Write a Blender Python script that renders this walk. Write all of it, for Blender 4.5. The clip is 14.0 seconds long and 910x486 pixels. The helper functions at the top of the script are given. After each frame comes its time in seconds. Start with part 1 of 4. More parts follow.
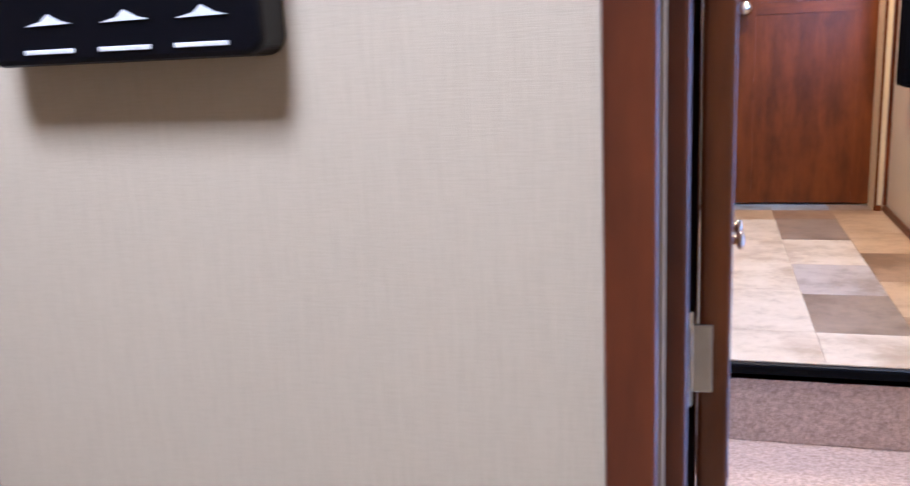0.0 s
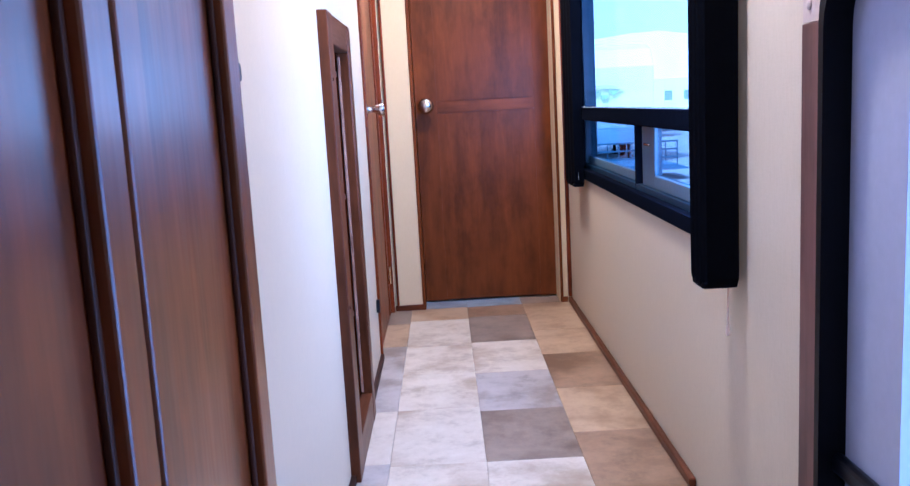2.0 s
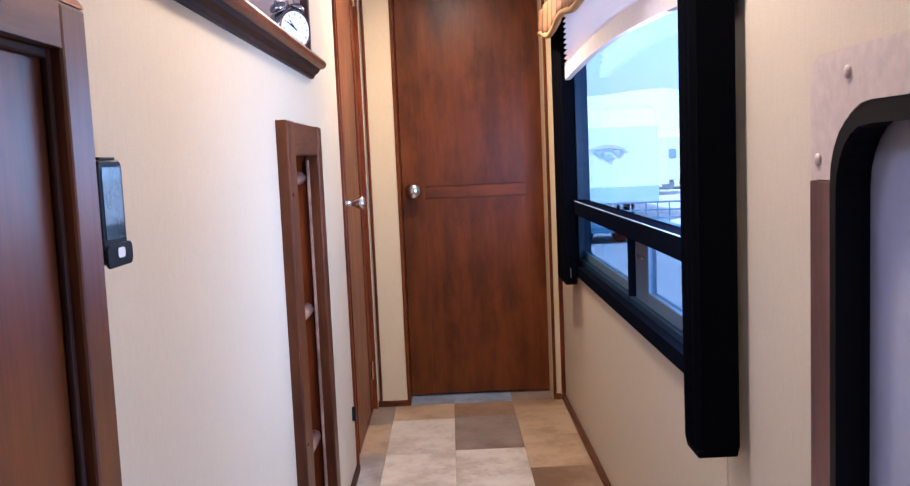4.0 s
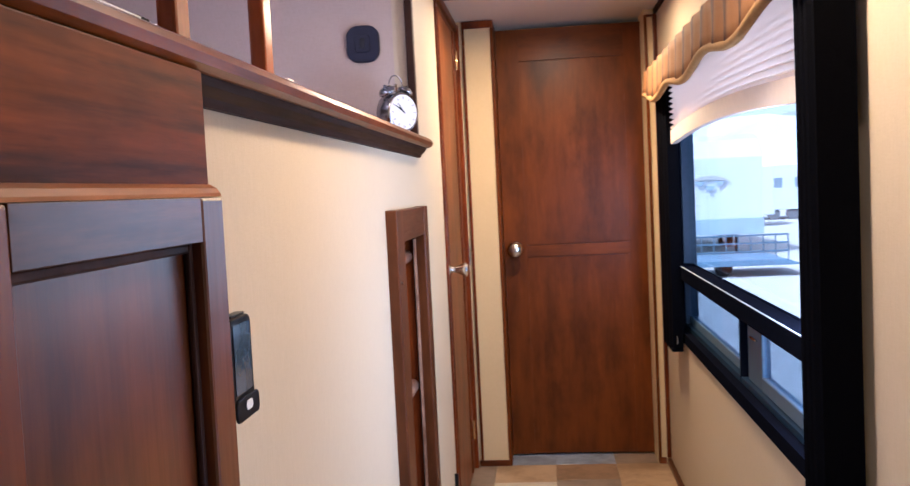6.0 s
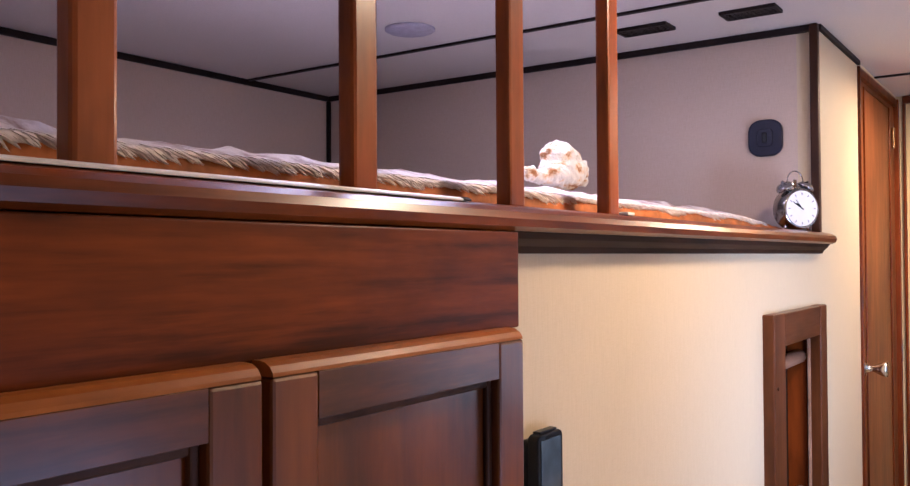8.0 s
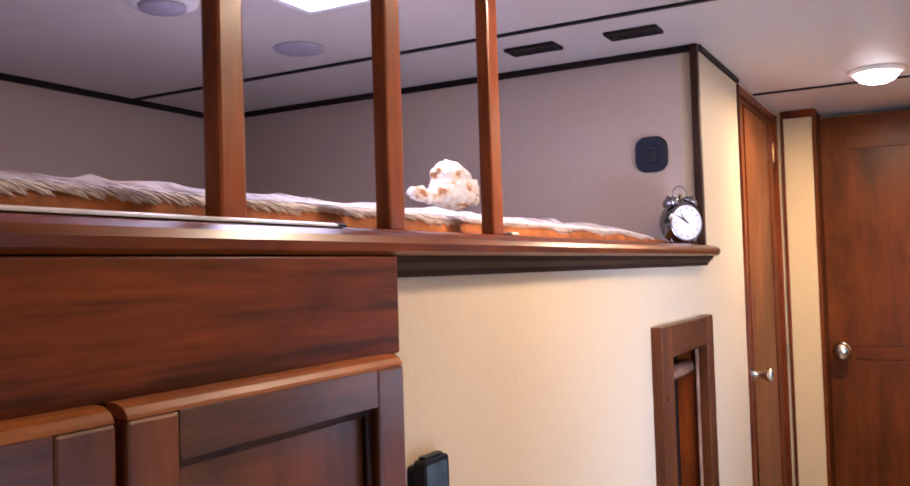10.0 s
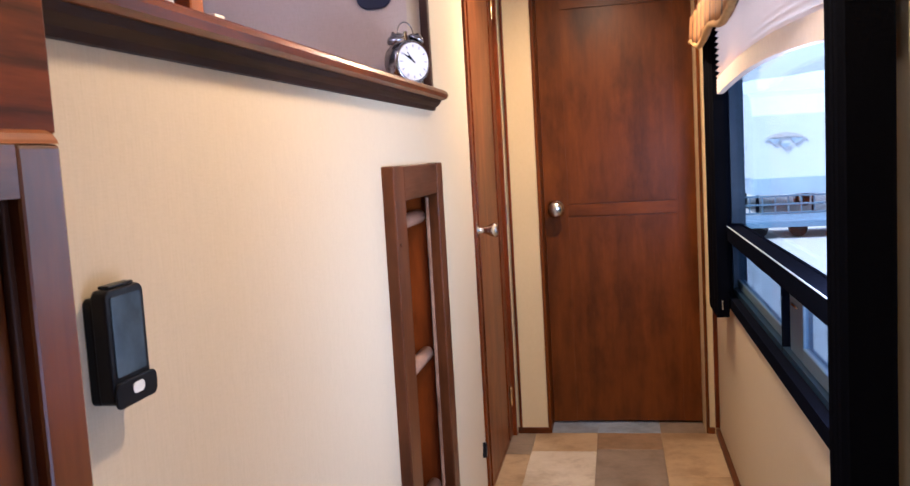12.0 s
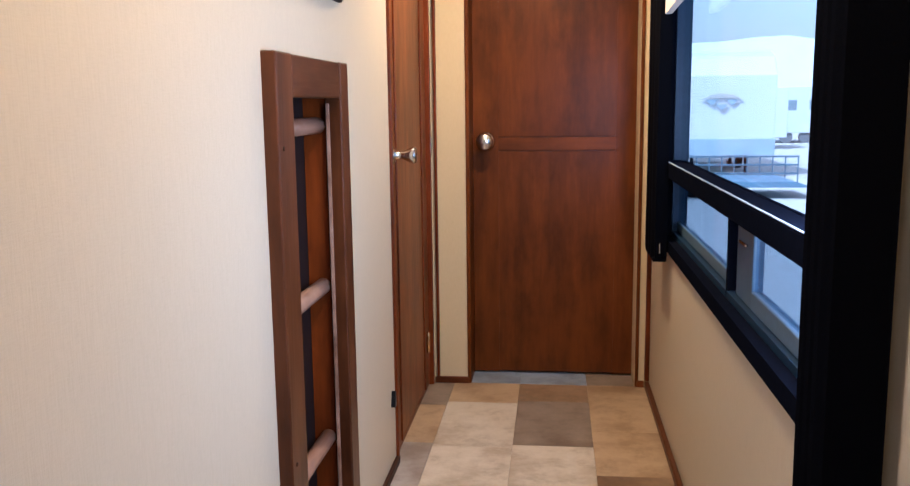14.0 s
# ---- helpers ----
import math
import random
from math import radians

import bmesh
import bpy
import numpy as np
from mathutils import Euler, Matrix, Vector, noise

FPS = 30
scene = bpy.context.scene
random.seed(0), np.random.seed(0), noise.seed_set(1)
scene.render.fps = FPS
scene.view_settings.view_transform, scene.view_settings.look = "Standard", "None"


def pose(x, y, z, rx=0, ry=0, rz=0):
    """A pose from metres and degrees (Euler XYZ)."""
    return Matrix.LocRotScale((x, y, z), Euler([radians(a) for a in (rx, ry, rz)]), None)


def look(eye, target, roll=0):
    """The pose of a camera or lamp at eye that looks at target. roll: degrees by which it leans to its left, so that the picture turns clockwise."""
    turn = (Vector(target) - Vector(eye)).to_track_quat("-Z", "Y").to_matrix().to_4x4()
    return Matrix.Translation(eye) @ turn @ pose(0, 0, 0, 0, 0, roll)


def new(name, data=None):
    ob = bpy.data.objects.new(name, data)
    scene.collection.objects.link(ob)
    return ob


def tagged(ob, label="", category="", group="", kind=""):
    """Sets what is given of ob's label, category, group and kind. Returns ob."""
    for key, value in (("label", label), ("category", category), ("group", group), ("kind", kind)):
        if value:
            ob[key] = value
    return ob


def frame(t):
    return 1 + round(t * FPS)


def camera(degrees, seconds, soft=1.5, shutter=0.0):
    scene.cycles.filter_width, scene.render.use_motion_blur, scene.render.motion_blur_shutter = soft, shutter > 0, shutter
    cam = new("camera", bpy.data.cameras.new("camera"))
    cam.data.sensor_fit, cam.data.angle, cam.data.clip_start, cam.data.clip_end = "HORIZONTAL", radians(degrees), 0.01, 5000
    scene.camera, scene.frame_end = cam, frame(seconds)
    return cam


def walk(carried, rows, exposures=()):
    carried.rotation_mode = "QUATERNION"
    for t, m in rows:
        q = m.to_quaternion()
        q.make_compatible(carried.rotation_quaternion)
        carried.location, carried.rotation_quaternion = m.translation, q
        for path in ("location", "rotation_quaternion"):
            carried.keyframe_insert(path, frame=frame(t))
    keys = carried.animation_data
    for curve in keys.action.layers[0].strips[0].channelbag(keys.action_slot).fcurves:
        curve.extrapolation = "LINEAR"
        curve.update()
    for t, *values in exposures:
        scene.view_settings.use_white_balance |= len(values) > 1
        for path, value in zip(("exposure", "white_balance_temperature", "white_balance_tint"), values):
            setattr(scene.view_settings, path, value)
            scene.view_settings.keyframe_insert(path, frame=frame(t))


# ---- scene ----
cam = camera(55.0, 14.0, soft=1.3, shutter=0.25)
PATH = [
    (0, (0.203, -0.111, 0.783), (-0.345, 1.761, 0.337), -2.8),
    (0.5, (0.291, -0.02, 0.78), (-0.007, 1.916, 0.373), -3.1),
    (1, (0.373, 0.089, 0.805), (0.257, 2.045, 0.404), -4.0),
    (1.5, (0.405, 0.147, 0.832), (0.364, 2.114, 0.474), -3.6),
    (2, (0.426, 0.195, 0.871), (0.439, 2.17, 0.558), -3.1),
    (2.5, (0.476, 0.258, 0.922), (0.5, 2.239, 0.65), -2.9),
    (3, (0.522, 0.319, 0.947), (0.532, 2.304, 0.708), -2.5),
    (3.2, (0.542, 0.345, 0.957), (0.539, 2.33, 0.719), -2.4),
    (5.3, (0.425, 0.416, 1.071), (0.457, 2.413, 0.963), -2.6),
    (5.5, (0.435, 0.401, 1.083), (0.421, 2.397, 0.966), -3.0),
    (6, (0.488, 0.404, 1.123), (0.279, 2.389, 1.005), -2.8),
    (6.5, (0.586, 0.365, 1.151), (0.067, 2.295, 1.08), -2.3),
    (7, (0.645, 0.36, 1.16), (-0.18, 2.182, 1.155), -2.3),
    (7.5, (0.671, 0.346, 1.186), (-0.411, 2.028, 1.211), -1.1),
    (7.7, (0.668, 0.347, 1.200), (-0.479, 1.986, 1.229), -0.4),
    (9.8, (0.694, 0.359, 1.227), (-0.32, 2.081, 1.317), -1.1),
    (10, (0.69, 0.371, 1.219), (-0.274, 2.122, 1.284), -1.8),
    (10.5, (0.679, 0.397, 1.196), (-0.153, 2.216, 1.19), -3.2),
    (11, (0.661, 0.447, 1.183), (-0.032, 2.321, 1.095), -3.3),
    (11.5, (0.634, 0.502, 1.155), (0.098, 2.423, 1.003), -3.3),
    (12, (0.599, 0.559, 1.105), (0.229, 2.514, 0.905), -3.3),
    (12.5, (0.579, 0.613, 1.057), (0.332, 2.582, 0.811), -3.1),
    (13, (0.586, 0.674, 1.038), (0.404, 2.647, 0.762), -0.8),
    (13.5, (0.579, 0.763, 1.017), (0.417, 2.741, 0.768), -0.6),
    (14, (0.61, 0.84, 1.006), (0.383, 2.802, 0.692), -0.7),
]

# ---- world, sun and lamps ----
EXPOSURES = [(0.0, 2.62, 4150, 16), (0.5, 2.65, 4000, 16), (1.0, 2.66, 3700, 16), (1.5, 2.5, 3620, 18), (2.3, 2.18, 3820, 19), (3.2, 1.9, 4020, 18), (5.3, 1.85, 4580, 17), (7.5, 1.72, 4950, 20), (11.0, 1.72, 5000, 20), (12.0, 1.75, 4850, 17), (12.5, 1.76, 4750, 15), (14.0, 1.68, 4600, 13)]
walk(cam, [(t, look(eye, target, roll)) for t, eye, target, roll in PATH], EXPOSURES)

world = bpy.data.worlds.new("sky")
scene.world = world
world.use_nodes = True
wn = world.node_tree
sky = wn.nodes.new("ShaderNodeTexSky")
sky.sky_type, sky.sun_disc = "NISHITA", False
sky.sun_elevation, sky.sun_rotation = radians(52), radians(220)
sky.air_density, sky.dust_density = 1.0, 3.0
haze = wn.nodes.new("ShaderNodeMix")
haze.data_type = "RGBA"
haze.inputs[0].default_value = 0.6
haze.inputs[7].default_value = (2.75, 2.6, 2.4, 1)
wn.links.new(sky.outputs["Color"], haze.inputs[6])
wn.links.new(haze.outputs[2], wn.nodes["Background"].inputs["Color"])
wn.nodes["Background"].inputs["Strength"].default_value = 0.125


def lamp(name, kind, at, target, energy, colour, **more):
    data = bpy.data.lights.new(name, kind)
    data.energy, data.color = energy, colour
    for key, value in more.items():
        if key == "size":
            data.size = value
        if key == "size_y":
            data.shape, data.size_y = "RECTANGLE", value
        if key == "angle":
            data.angle = value
        if key == "radius":
            data.shadow_soft_size = value
    ob = new(name, data)
    ob.matrix_world = look(at, target)
    return ob


lamp("sun", "SUN", (-5, -6, 10), (0, 0, 0), 2.0, (1.0, 0.95, 0.88), angle=radians(0.6))
lamp("window_daylight", "AREA", (0.985, 1.935, 0.93), (0.165, 3.25, 0.45), 3.2, (0.96, 0.97, 1.0), size=0.20, size_y=0.56)
lamp("shade_daylight", "AREA", (0.990, 2.66, 1.41), (0.0, 2.66, 1.41), 0.5, (0.98, 0.98, 1.0), size=1.55, size_y=0.17)
lamp("entry_daylight", "AREA", (1.060, 1.065, 0.42), (0.0, 1.065, 0.42), 1.3, (0.92, 0.94, 1.0), size=0.37, size_y=1.0)
lamp("hall_bulb", "AREA", (0.553, 3.30, 1.738), (0.553, 3.30, 0), 5.6, (1.0, 0.64, 0.28), size=0.10, size_y=0.10)
lamp("bunk_bulb", "AREA", (-0.25, 1.64, 1.772), (-0.25, 1.64, 0), 0.9, (1.0, 0.78, 0.80), size=0.38, size_y=0.38)
lamp("main_bulb", "AREA", (-0.10, -0.28, 1.765), (-0.10, -0.28, 0), 3.8, (1.0, 0.80, 0.63), size=0.35, size_y=0.35)
lamp("stair_bulb", "AREA", (0.66, 1.66, 1.765), (0.66, 1.66, 0), 4.3, (1.0, 0.65, 0.30), size=0.10, size_y=0.10)


# ---- materials ----
def nodes_of(name, rough=0.5, metal=0.0, coat=0.0, spec=0.5):
    m = bpy.data.materials.new(name)
    m.use_nodes = True
    t = m.node_tree
    p = t.nodes["Principled BSDF"]
    p.inputs["Roughness"].default_value = rough
    p.inputs["Metallic"].default_value = metal
    p.inputs["Coat Weight"].default_value = coat
    p.inputs["Coat Roughness"].default_value = 0.28
    p.inputs["Specular IOR Level"].default_value = spec
    return m, t, p


def coords(t, scale=(1, 1, 1)):
    c = t.nodes.new("ShaderNodeTexCoord")
    mp = t.nodes.new("ShaderNodeMapping")
    mp.inputs["Scale"].default_value = scale
    t.links.new(c.outputs["Object"], mp.inputs["Vector"])
    return mp.outputs["Vector"]


def noise_of(t, vec, scale, detail=4.0, rough=0.55):
    n = t.nodes.new("ShaderNodeTexNoise")
    n.inputs["Scale"].default_value, n.inputs["Detail"].default_value, n.inputs["Roughness"].default_value = scale, detail, rough
    t.links.new(vec, n.inputs["Vector"])
    return n.outputs["Fac"]


def ramp(t, fac, stops):
    r = t.nodes.new("ShaderNodeValToRGB")
    while len(r.color_ramp.elements) < len(stops):
        r.color_ramp.elements.new(0.5)
    for e, (pos, col) in zip(r.color_ramp.elements, stops):
        e.position, e.color = pos, (*col, 1)
    t.links.new(fac, r.inputs["Fac"])
    return r.outputs["Color"]


def mix(t, fac, a, b, mode="MIX"):
    n = t.nodes.new("ShaderNodeMix")
    n.data_type, n.blend_type = "RGBA", mode
    for value, key in ((fac, 0), (a, 6), (b, 7)):
        if isinstance(value, (int, float)):
            n.inputs[key].default_value = value
        elif isinstance(value, tuple):
            n.inputs[key].default_value = (*value, 1)
        else:
            t.links.new(value, n.inputs[key])
    return n.outputs[2]


def math_of(t, op, a, b=0.0):
    n = t.nodes.new("ShaderNodeMath")
    n.operation = op
    for i, v in enumerate((a, b)):
        if isinstance(v, (int, float)):
            n.inputs[i].default_value = v
        else:
            t.links.new(v, n.inputs[i])
    return n.outputs[0]


def bump(t, p, height, strength, dist=0.002):
    b = t.nodes.new("ShaderNodeBump")
    b.inputs["Strength"].default_value, b.inputs["Distance"].default_value = strength, dist
    t.links.new(height, b.inputs["Height"])
    t.links.new(b.outputs["Normal"], p.inputs["Normal"])


def plain(name, colour, rough=0.5, metal=0.0, grain=60.0, vary=0.12, relief=0.05, coat=0.0, spec=0.5):
    m, t, p = nodes_of(name, rough, metal, coat, spec)
    v = coords(t)
    dark = tuple(c * (1 - vary) for c in colour)
    light = tuple(min(1, c * (1 + vary)) for c in colour)
    f = noise_of(t, v, grain)
    c = ramp(t, f, [(0.3, dark), (0.7, light)])
    wide = noise_of(t, v, 5.0, 2)
    c = mix(t, math_of(t, "MULTIPLY", wide, 0.25), c, tuple(x * 0.85 for x in colour))
    t.links.new(c, p.inputs["Base Color"])
    bump(t, p, f, relief)
    return m


def wood(name, dark, light, axis="z", rough=0.40, coat=0.06, planks=0.0, streak=0.28, spec=0.16, sheen=0.28, band=0.16, figure=0.0):
    m, t, p = nodes_of(name, rough, 0, coat, spec)
    p.inputs["Coat Roughness"].default_value = sheen
    long = {"x": (1.8, 13, 13), "y": (13, 1.8, 13), "z": (13, 13, 1.8)}[axis]
    fine = {"x": (7, 150, 150), "y": (150, 7, 150), "z": (150, 150, 7)}[axis]
    blot = {"x": (4, 9, 9), "y": (9, 4, 9), "z": (9, 9, 4)}[axis]
    v = coords(t, long)
    f = noise_of(t, v, 1.0, 6, 0.62)
    g = noise_of(t, coords(t, fine), 1.0, 3, 0.6)
    cloud = noise_of(t, coords(t, blot), 1.0, 4, 0.65)
    c = ramp(t, f, [(0.50 - band, dark), (0.50, tuple(0.45 * a + 0.55 * b for a, b in zip(dark, light))), (0.50 + band, light)])
    c = mix(t, math_of(t, "MULTIPLY", g, streak), c, tuple(0.5 * x for x in dark))
    c = mix(t, 1.0, c, ramp(t, cloud, [(0.32, (0.56, 0.53, 0.50)), (0.50, (0.92, 0.92, 0.92)), (0.68, (1.15, 1.15, 1.15))]), "MULTIPLY")
    if figure:
        mid = {"x": (3.0, 48, 48), "y": (48, 3.0, 48), "z": (48, 48, 3.0)}[axis]
        lines = noise_of(t, coords(t, mid), 1.0, 5, 0.6)
        low, high = 1 - 0.62 * figure, 1 + 0.30 * figure
        c = mix(t, 1.0, c, ramp(t, lines, [(0.38, (low, low, low)), (0.50, (1, 1, 1)), (0.63, (high, high, high))]), "MULTIPLY")
    if planks:
        w = t.nodes.new("ShaderNodeTexVoronoi")
        w.inputs["Scale"].default_value = planks
        w.feature = "F1"
        t.links.new(coords(t, {"x": (0.15, 1, 1), "y": (1, 0.15, 1), "z": (1, 1, 0.15)}[axis]), w.inputs["Vector"])
        s = t.nodes.new("ShaderNodeSeparateColor")
        t.links.new(w.outputs["Color"], s.inputs["Color"])
        c = mix(t, math_of(t, "MULTIPLY", s.outputs[0], 0.22), c, tuple(1.1 * x for x in dark))
    t.links.new(c, p.inputs["Base Color"])
    r = math_of(t, "ADD", math_of(t, "MULTIPLY", g, 0.18), rough - 0.09)
    t.links.new(r, p.inputs["Roughness"])
    bump(t, p, g, 0.05, 0.001)
    return m


def wallpaper(name, base, dark):
    m, t, p = nodes_of(name, 0.62, 0, 0, 0.35)
    up = noise_of(t, coords(t, (700, 700, 40)), 1.0, 2, 0.6)
    across = noise_of(t, coords(t, (60, 60, 800)), 1.0, 2, 0.6)
    weave = math_of(t, "ADD", math_of(t, "MULTIPLY", up, 0.6), math_of(t, "MULTIPLY", across, 0.4))
    c = ramp(t, weave, [(0.30, dark), (0.60, base)])
    wide = noise_of(t, coords(t), 2.2, 3)
    c = mix(t, math_of(t, "MULTIPLY", wide, 0.22), c, tuple(x * 0.86 for x in base))
    t.links.new(c, p.inputs["Base Color"])
    bump(t, p, weave, 0.24, 0.0014)
    return m


def vinyl(name, light, dark):
    m, t, p = nodes_of(name, 0.34, 0, 0, 0.5)
    info = t.nodes.new("ShaderNodeObjectInfo")
    off = t.nodes.new("ShaderNodeVectorMath")
    off.operation = "MULTIPLY_ADD"
    c0 = t.nodes.new("ShaderNodeTexCoord")
    t.links.new(info.outputs["Random"], off.inputs[0])
    off.inputs[1].default_value = (37, 53, 0)
    t.links.new(c0.outputs["Object"], off.inputs[2])
    f = noise_of(t, off.outputs[0], 9.0, 8, 0.72)
    mp = t.nodes.new("ShaderNodeMapping")
    mp.inputs["Scale"].default_value = (4, 22, 4)
    t.links.new(off.outputs[0], mp.inputs["Vector"])
    streak = noise_of(t, mp.outputs["Vector"], 1.0, 4, 0.6)
    grain = noise_of(t, off.outputs[0], 160.0, 2)
    c = ramp(t, f, [(0.34, tuple(0.72 * x for x in dark)), (0.48, tuple(0.5 * (a + b) for a, b in zip(light, dark))), (0.62, light)])
    c = mix(t, math_of(t, "MULTIPLY", streak, 0.35), c, tuple(0.5 * (a + b) * 0.92 for a, b in zip(light, dark)))
    smudge = noise_of(t, off.outputs[0], 4.2, 5, 0.6)
    spread = t.nodes.new("ShaderNodeMapRange")
    spread.inputs[1].default_value, spread.inputs[2].default_value = 0.49, 0.66
    spread.inputs[3].default_value, spread.inputs[4].default_value = 0.0, 0.75
    t.links.new(smudge, spread.inputs[0])
    c = mix(t, spread.outputs[0], c, (0.55 * dark[0], 0.47 * dark[1], 0.38 * dark[2]))
    c = mix(t, math_of(t, "MULTIPLY", grain, 0.18), c, tuple(0.7 * x for x in dark))
    t.links.new(c, p.inputs["Base Color"])
    t.links.new(math_of(t, "ADD", math_of(t, "MULTIPLY", f, 0.2), 0.24), p.inputs["Roughness"])
    bump(t, p, math_of(t, "ADD", f, math_of(t, "MULTIPLY", grain, 0.3)), 0.12, 0.002)
    return m


def carpet_of(name, base, dark):
    m, t, p = nodes_of(name, 0.95, 0, 0, 0.1)
    f = noise_of(t, coords(t), 120.0, 3, 0.7)
    g = noise_of(t, coords(t), 55.0, 3, 0.7)
    c = ramp(t, math_of(t, "ADD", math_of(t, "MULTIPLY", f, 0.6), math_of(t, "MULTIPLY", g, 0.4)), [(0.36, dark), (0.62, base)])
    t.links.new(c, p.inputs["Base Color"])
    bump(t, p, f, 0.9, 0.006)
    return m


def glow(name, colour, strength):
    m, t, p = nodes_of(name, 0.4)
    p.inputs["Base Color"].default_value = (*colour, 1)
    p.inputs["Emission Color"].default_value = (*colour, 1)
    p.inputs["Emission Strength"].default_value = strength
    return m


def pane_of(name, tint, gloss=0.06):
    m = bpy.data.materials.new(name)
    m.use_nodes = True
    t = m.node_tree
    t.nodes.clear()
    out = t.nodes.new("ShaderNodeOutputMaterial")
    tr = t.nodes.new("ShaderNodeBsdfTransparent")
    gl = t.nodes.new("ShaderNodeBsdfGlossy")
    fr = t.nodes.new("ShaderNodeLayerWeight")
    mx = t.nodes.new("ShaderNodeMixShader")
    tr.inputs["Color"].default_value = (*tint, 1)
    gl.inputs["Roughness"].default_value = gloss
    fr.inputs["Blend"].default_value = 0.5
    edge = math_of(t, "MULTIPLY", math_of(t, "POWER", fr.outputs["Facing"], 4.0), 0.35)
    t.links.new(math_of(t, "ADD", edge, 0.03), mx.inputs[0])
    t.links.new(tr.outputs[0], mx.inputs[1])
    t.links.new(gl.outputs[0], mx.inputs[2])
    t.links.new(mx.outputs[0], out.inputs["Surface"])
    return m


def valance_cloth():
    m, t, p = nodes_of("valance_cloth", 0.8)
    w = t.nodes.new("ShaderNodeTexWave")
    w.wave_type, w.bands_direction = "BANDS", "Y"
    w.inputs["Scale"].default_value, w.inputs["Distortion"].default_value = 2.42, 0.8
    w.inputs["Detail"].default_value = 4.0
    t.links.new(coords(t, (1, 1, 0.4)), w.inputs["Vector"])
    c = ramp(t, w.outputs["Fac"], [(0.40, (0.030, 0.009, 0.003)), (0.56, (0.085, 0.030, 0.009)), (0.72, (0.30, 0.14, 0.042))])
    f = noise_of(t, coords(t), 90.0)
    c = mix(t, math_of(t, "MULTIPLY", f, 0.35), c, (0.28, 0.15, 0.07))
    t.links.new(c, p.inputs["Base Color"])
    bump(t, p, f, 0.3)
    return m


def quilt_cloth():
    m, t, p = nodes_of("quilt_cloth", 0.75)
    f = noise_of(t, coords(t, (1, 1.8, 3)), 14.0, 4, 0.6)
    g = noise_of(t, coords(t), 120.0, 2)
    c = ramp(t, f, [(0.34, (0.20, 0.12, 0.11)), (0.42, (0.42, 0.35, 0.35)), (0.50, (0.64, 0.59, 0.60)), (0.62, (0.78, 0.74, 0.77))])
    c = mix(t, math_of(t, "MULTIPLY", g, 0.3), c, (0.35, 0.26, 0.26))
    t.links.new(c, p.inputs["Base Color"])
    bump(t, p, math_of(t, "ADD", f, g), 0.5, 0.004)
    return m


def plush_cloth():
    m, t, p = nodes_of("plush_cloth", 0.9)
    f = noise_of(t, coords(t, (1, 1, 1.5)), 26.0, 3, 0.6)
    g = noise_of(t, coords(t), 300.0, 2)
    c = ramp(t, f, [(0.36, (0.34, 0.15, 0.05)), (0.42, (0.66, 0.50, 0.32)), (0.50, (0.68, 0.64, 0.56))])
    t.links.new(c, p.inputs["Base Color"])
    bump(t, p, g, 0.8, 0.004)
    return m


WALL = wallpaper("woven_wallpaper", (0.56, 0.468, 0.325), (0.50, 0.415, 0.285))
# yellower tone of the wallpaper for the strips beside the end door
WALL_GOLD = wallpaper("golden_wallpaper", (0.62, 0.485, 0.27), (0.55, 0.425, 0.225))
WALL_BUNK = wallpaper("brown_wallpaper", (0.52, 0.42, 0.36), (0.45, 0.36, 0.30))
CEIL = plain("ceiling_vinyl", (0.62, 0.57, 0.54), 0.55, grain=220, vary=0.05)
CHERRY_Z = wood("cherry_upright", (0.055, 0.010, 0.0015), (0.24, 0.050, 0.004), "z", 0.38, 0.06, planks=12)
CHERRY_Y = wood("cherry_level", (0.070, 0.014, 0.002), (0.26, 0.058, 0.006), "y")
CHERRY_X = wood("cherry_across", (0.070, 0.017, 0.003), (0.24, 0.064, 0.008), "x", 0.36, 0.10)
FRIEZE_Y = wood("frieze_level", (0.034, 0.0060, 0.0008), (0.21, 0.043, 0.0028), "y", 0.45, 0.05, streak=0.4, spec=0.12, figure=0.9)
# brighter orange cabinet wood: lamplight on the door tops put into the colour
LIT_EDGE_Y = wood("lamplit_edge_varnish", (0.17, 0.044, 0.007), (0.46, 0.15, 0.024), "y", 0.40, 0.12, sheen=0.3)
LEDGE_Y = wood("ledge_varnish", (0.075, 0.016, 0.002), (0.27, 0.062, 0.006), "y", 0.34, 0.3, sheen=0.22, figure=0.4)
POST_Z = wood("glossy_post", (0.045, 0.009, 0.003), (0.19, 0.045, 0.010), "z", 0.34, 0.9)
GUARD_Z = wood("guard_post_upright", (0.13, 0.030, 0.005), (0.36, 0.085, 0.013), "z", 0.34, 0.5, sheen=0.2)
OAK_Z = wood("cabinet_upright", (0.054, 0.0130, 0.0014), (0.205, 0.050, 0.0035), "z", 0.38, 1.0, spec=0.2, sheen=0.24, band=0.20, figure=0.15)
OAK_Y = wood("cabinet_level", (0.054, 0.0130, 0.0014), (0.205, 0.050, 0.0035), "y", 0.38, 1.0, spec=0.2, sheen=0.24, figure=0.6)
DOOR_Z = wood("door_veneer_upright", (0.064, 0.0155, 0.0013), (0.175, 0.046, 0.0024), "z", 0.42, 0.10, planks=12, spec=0.10, sheen=0.3, band=0.24, streak=0.2, figure=0.15)
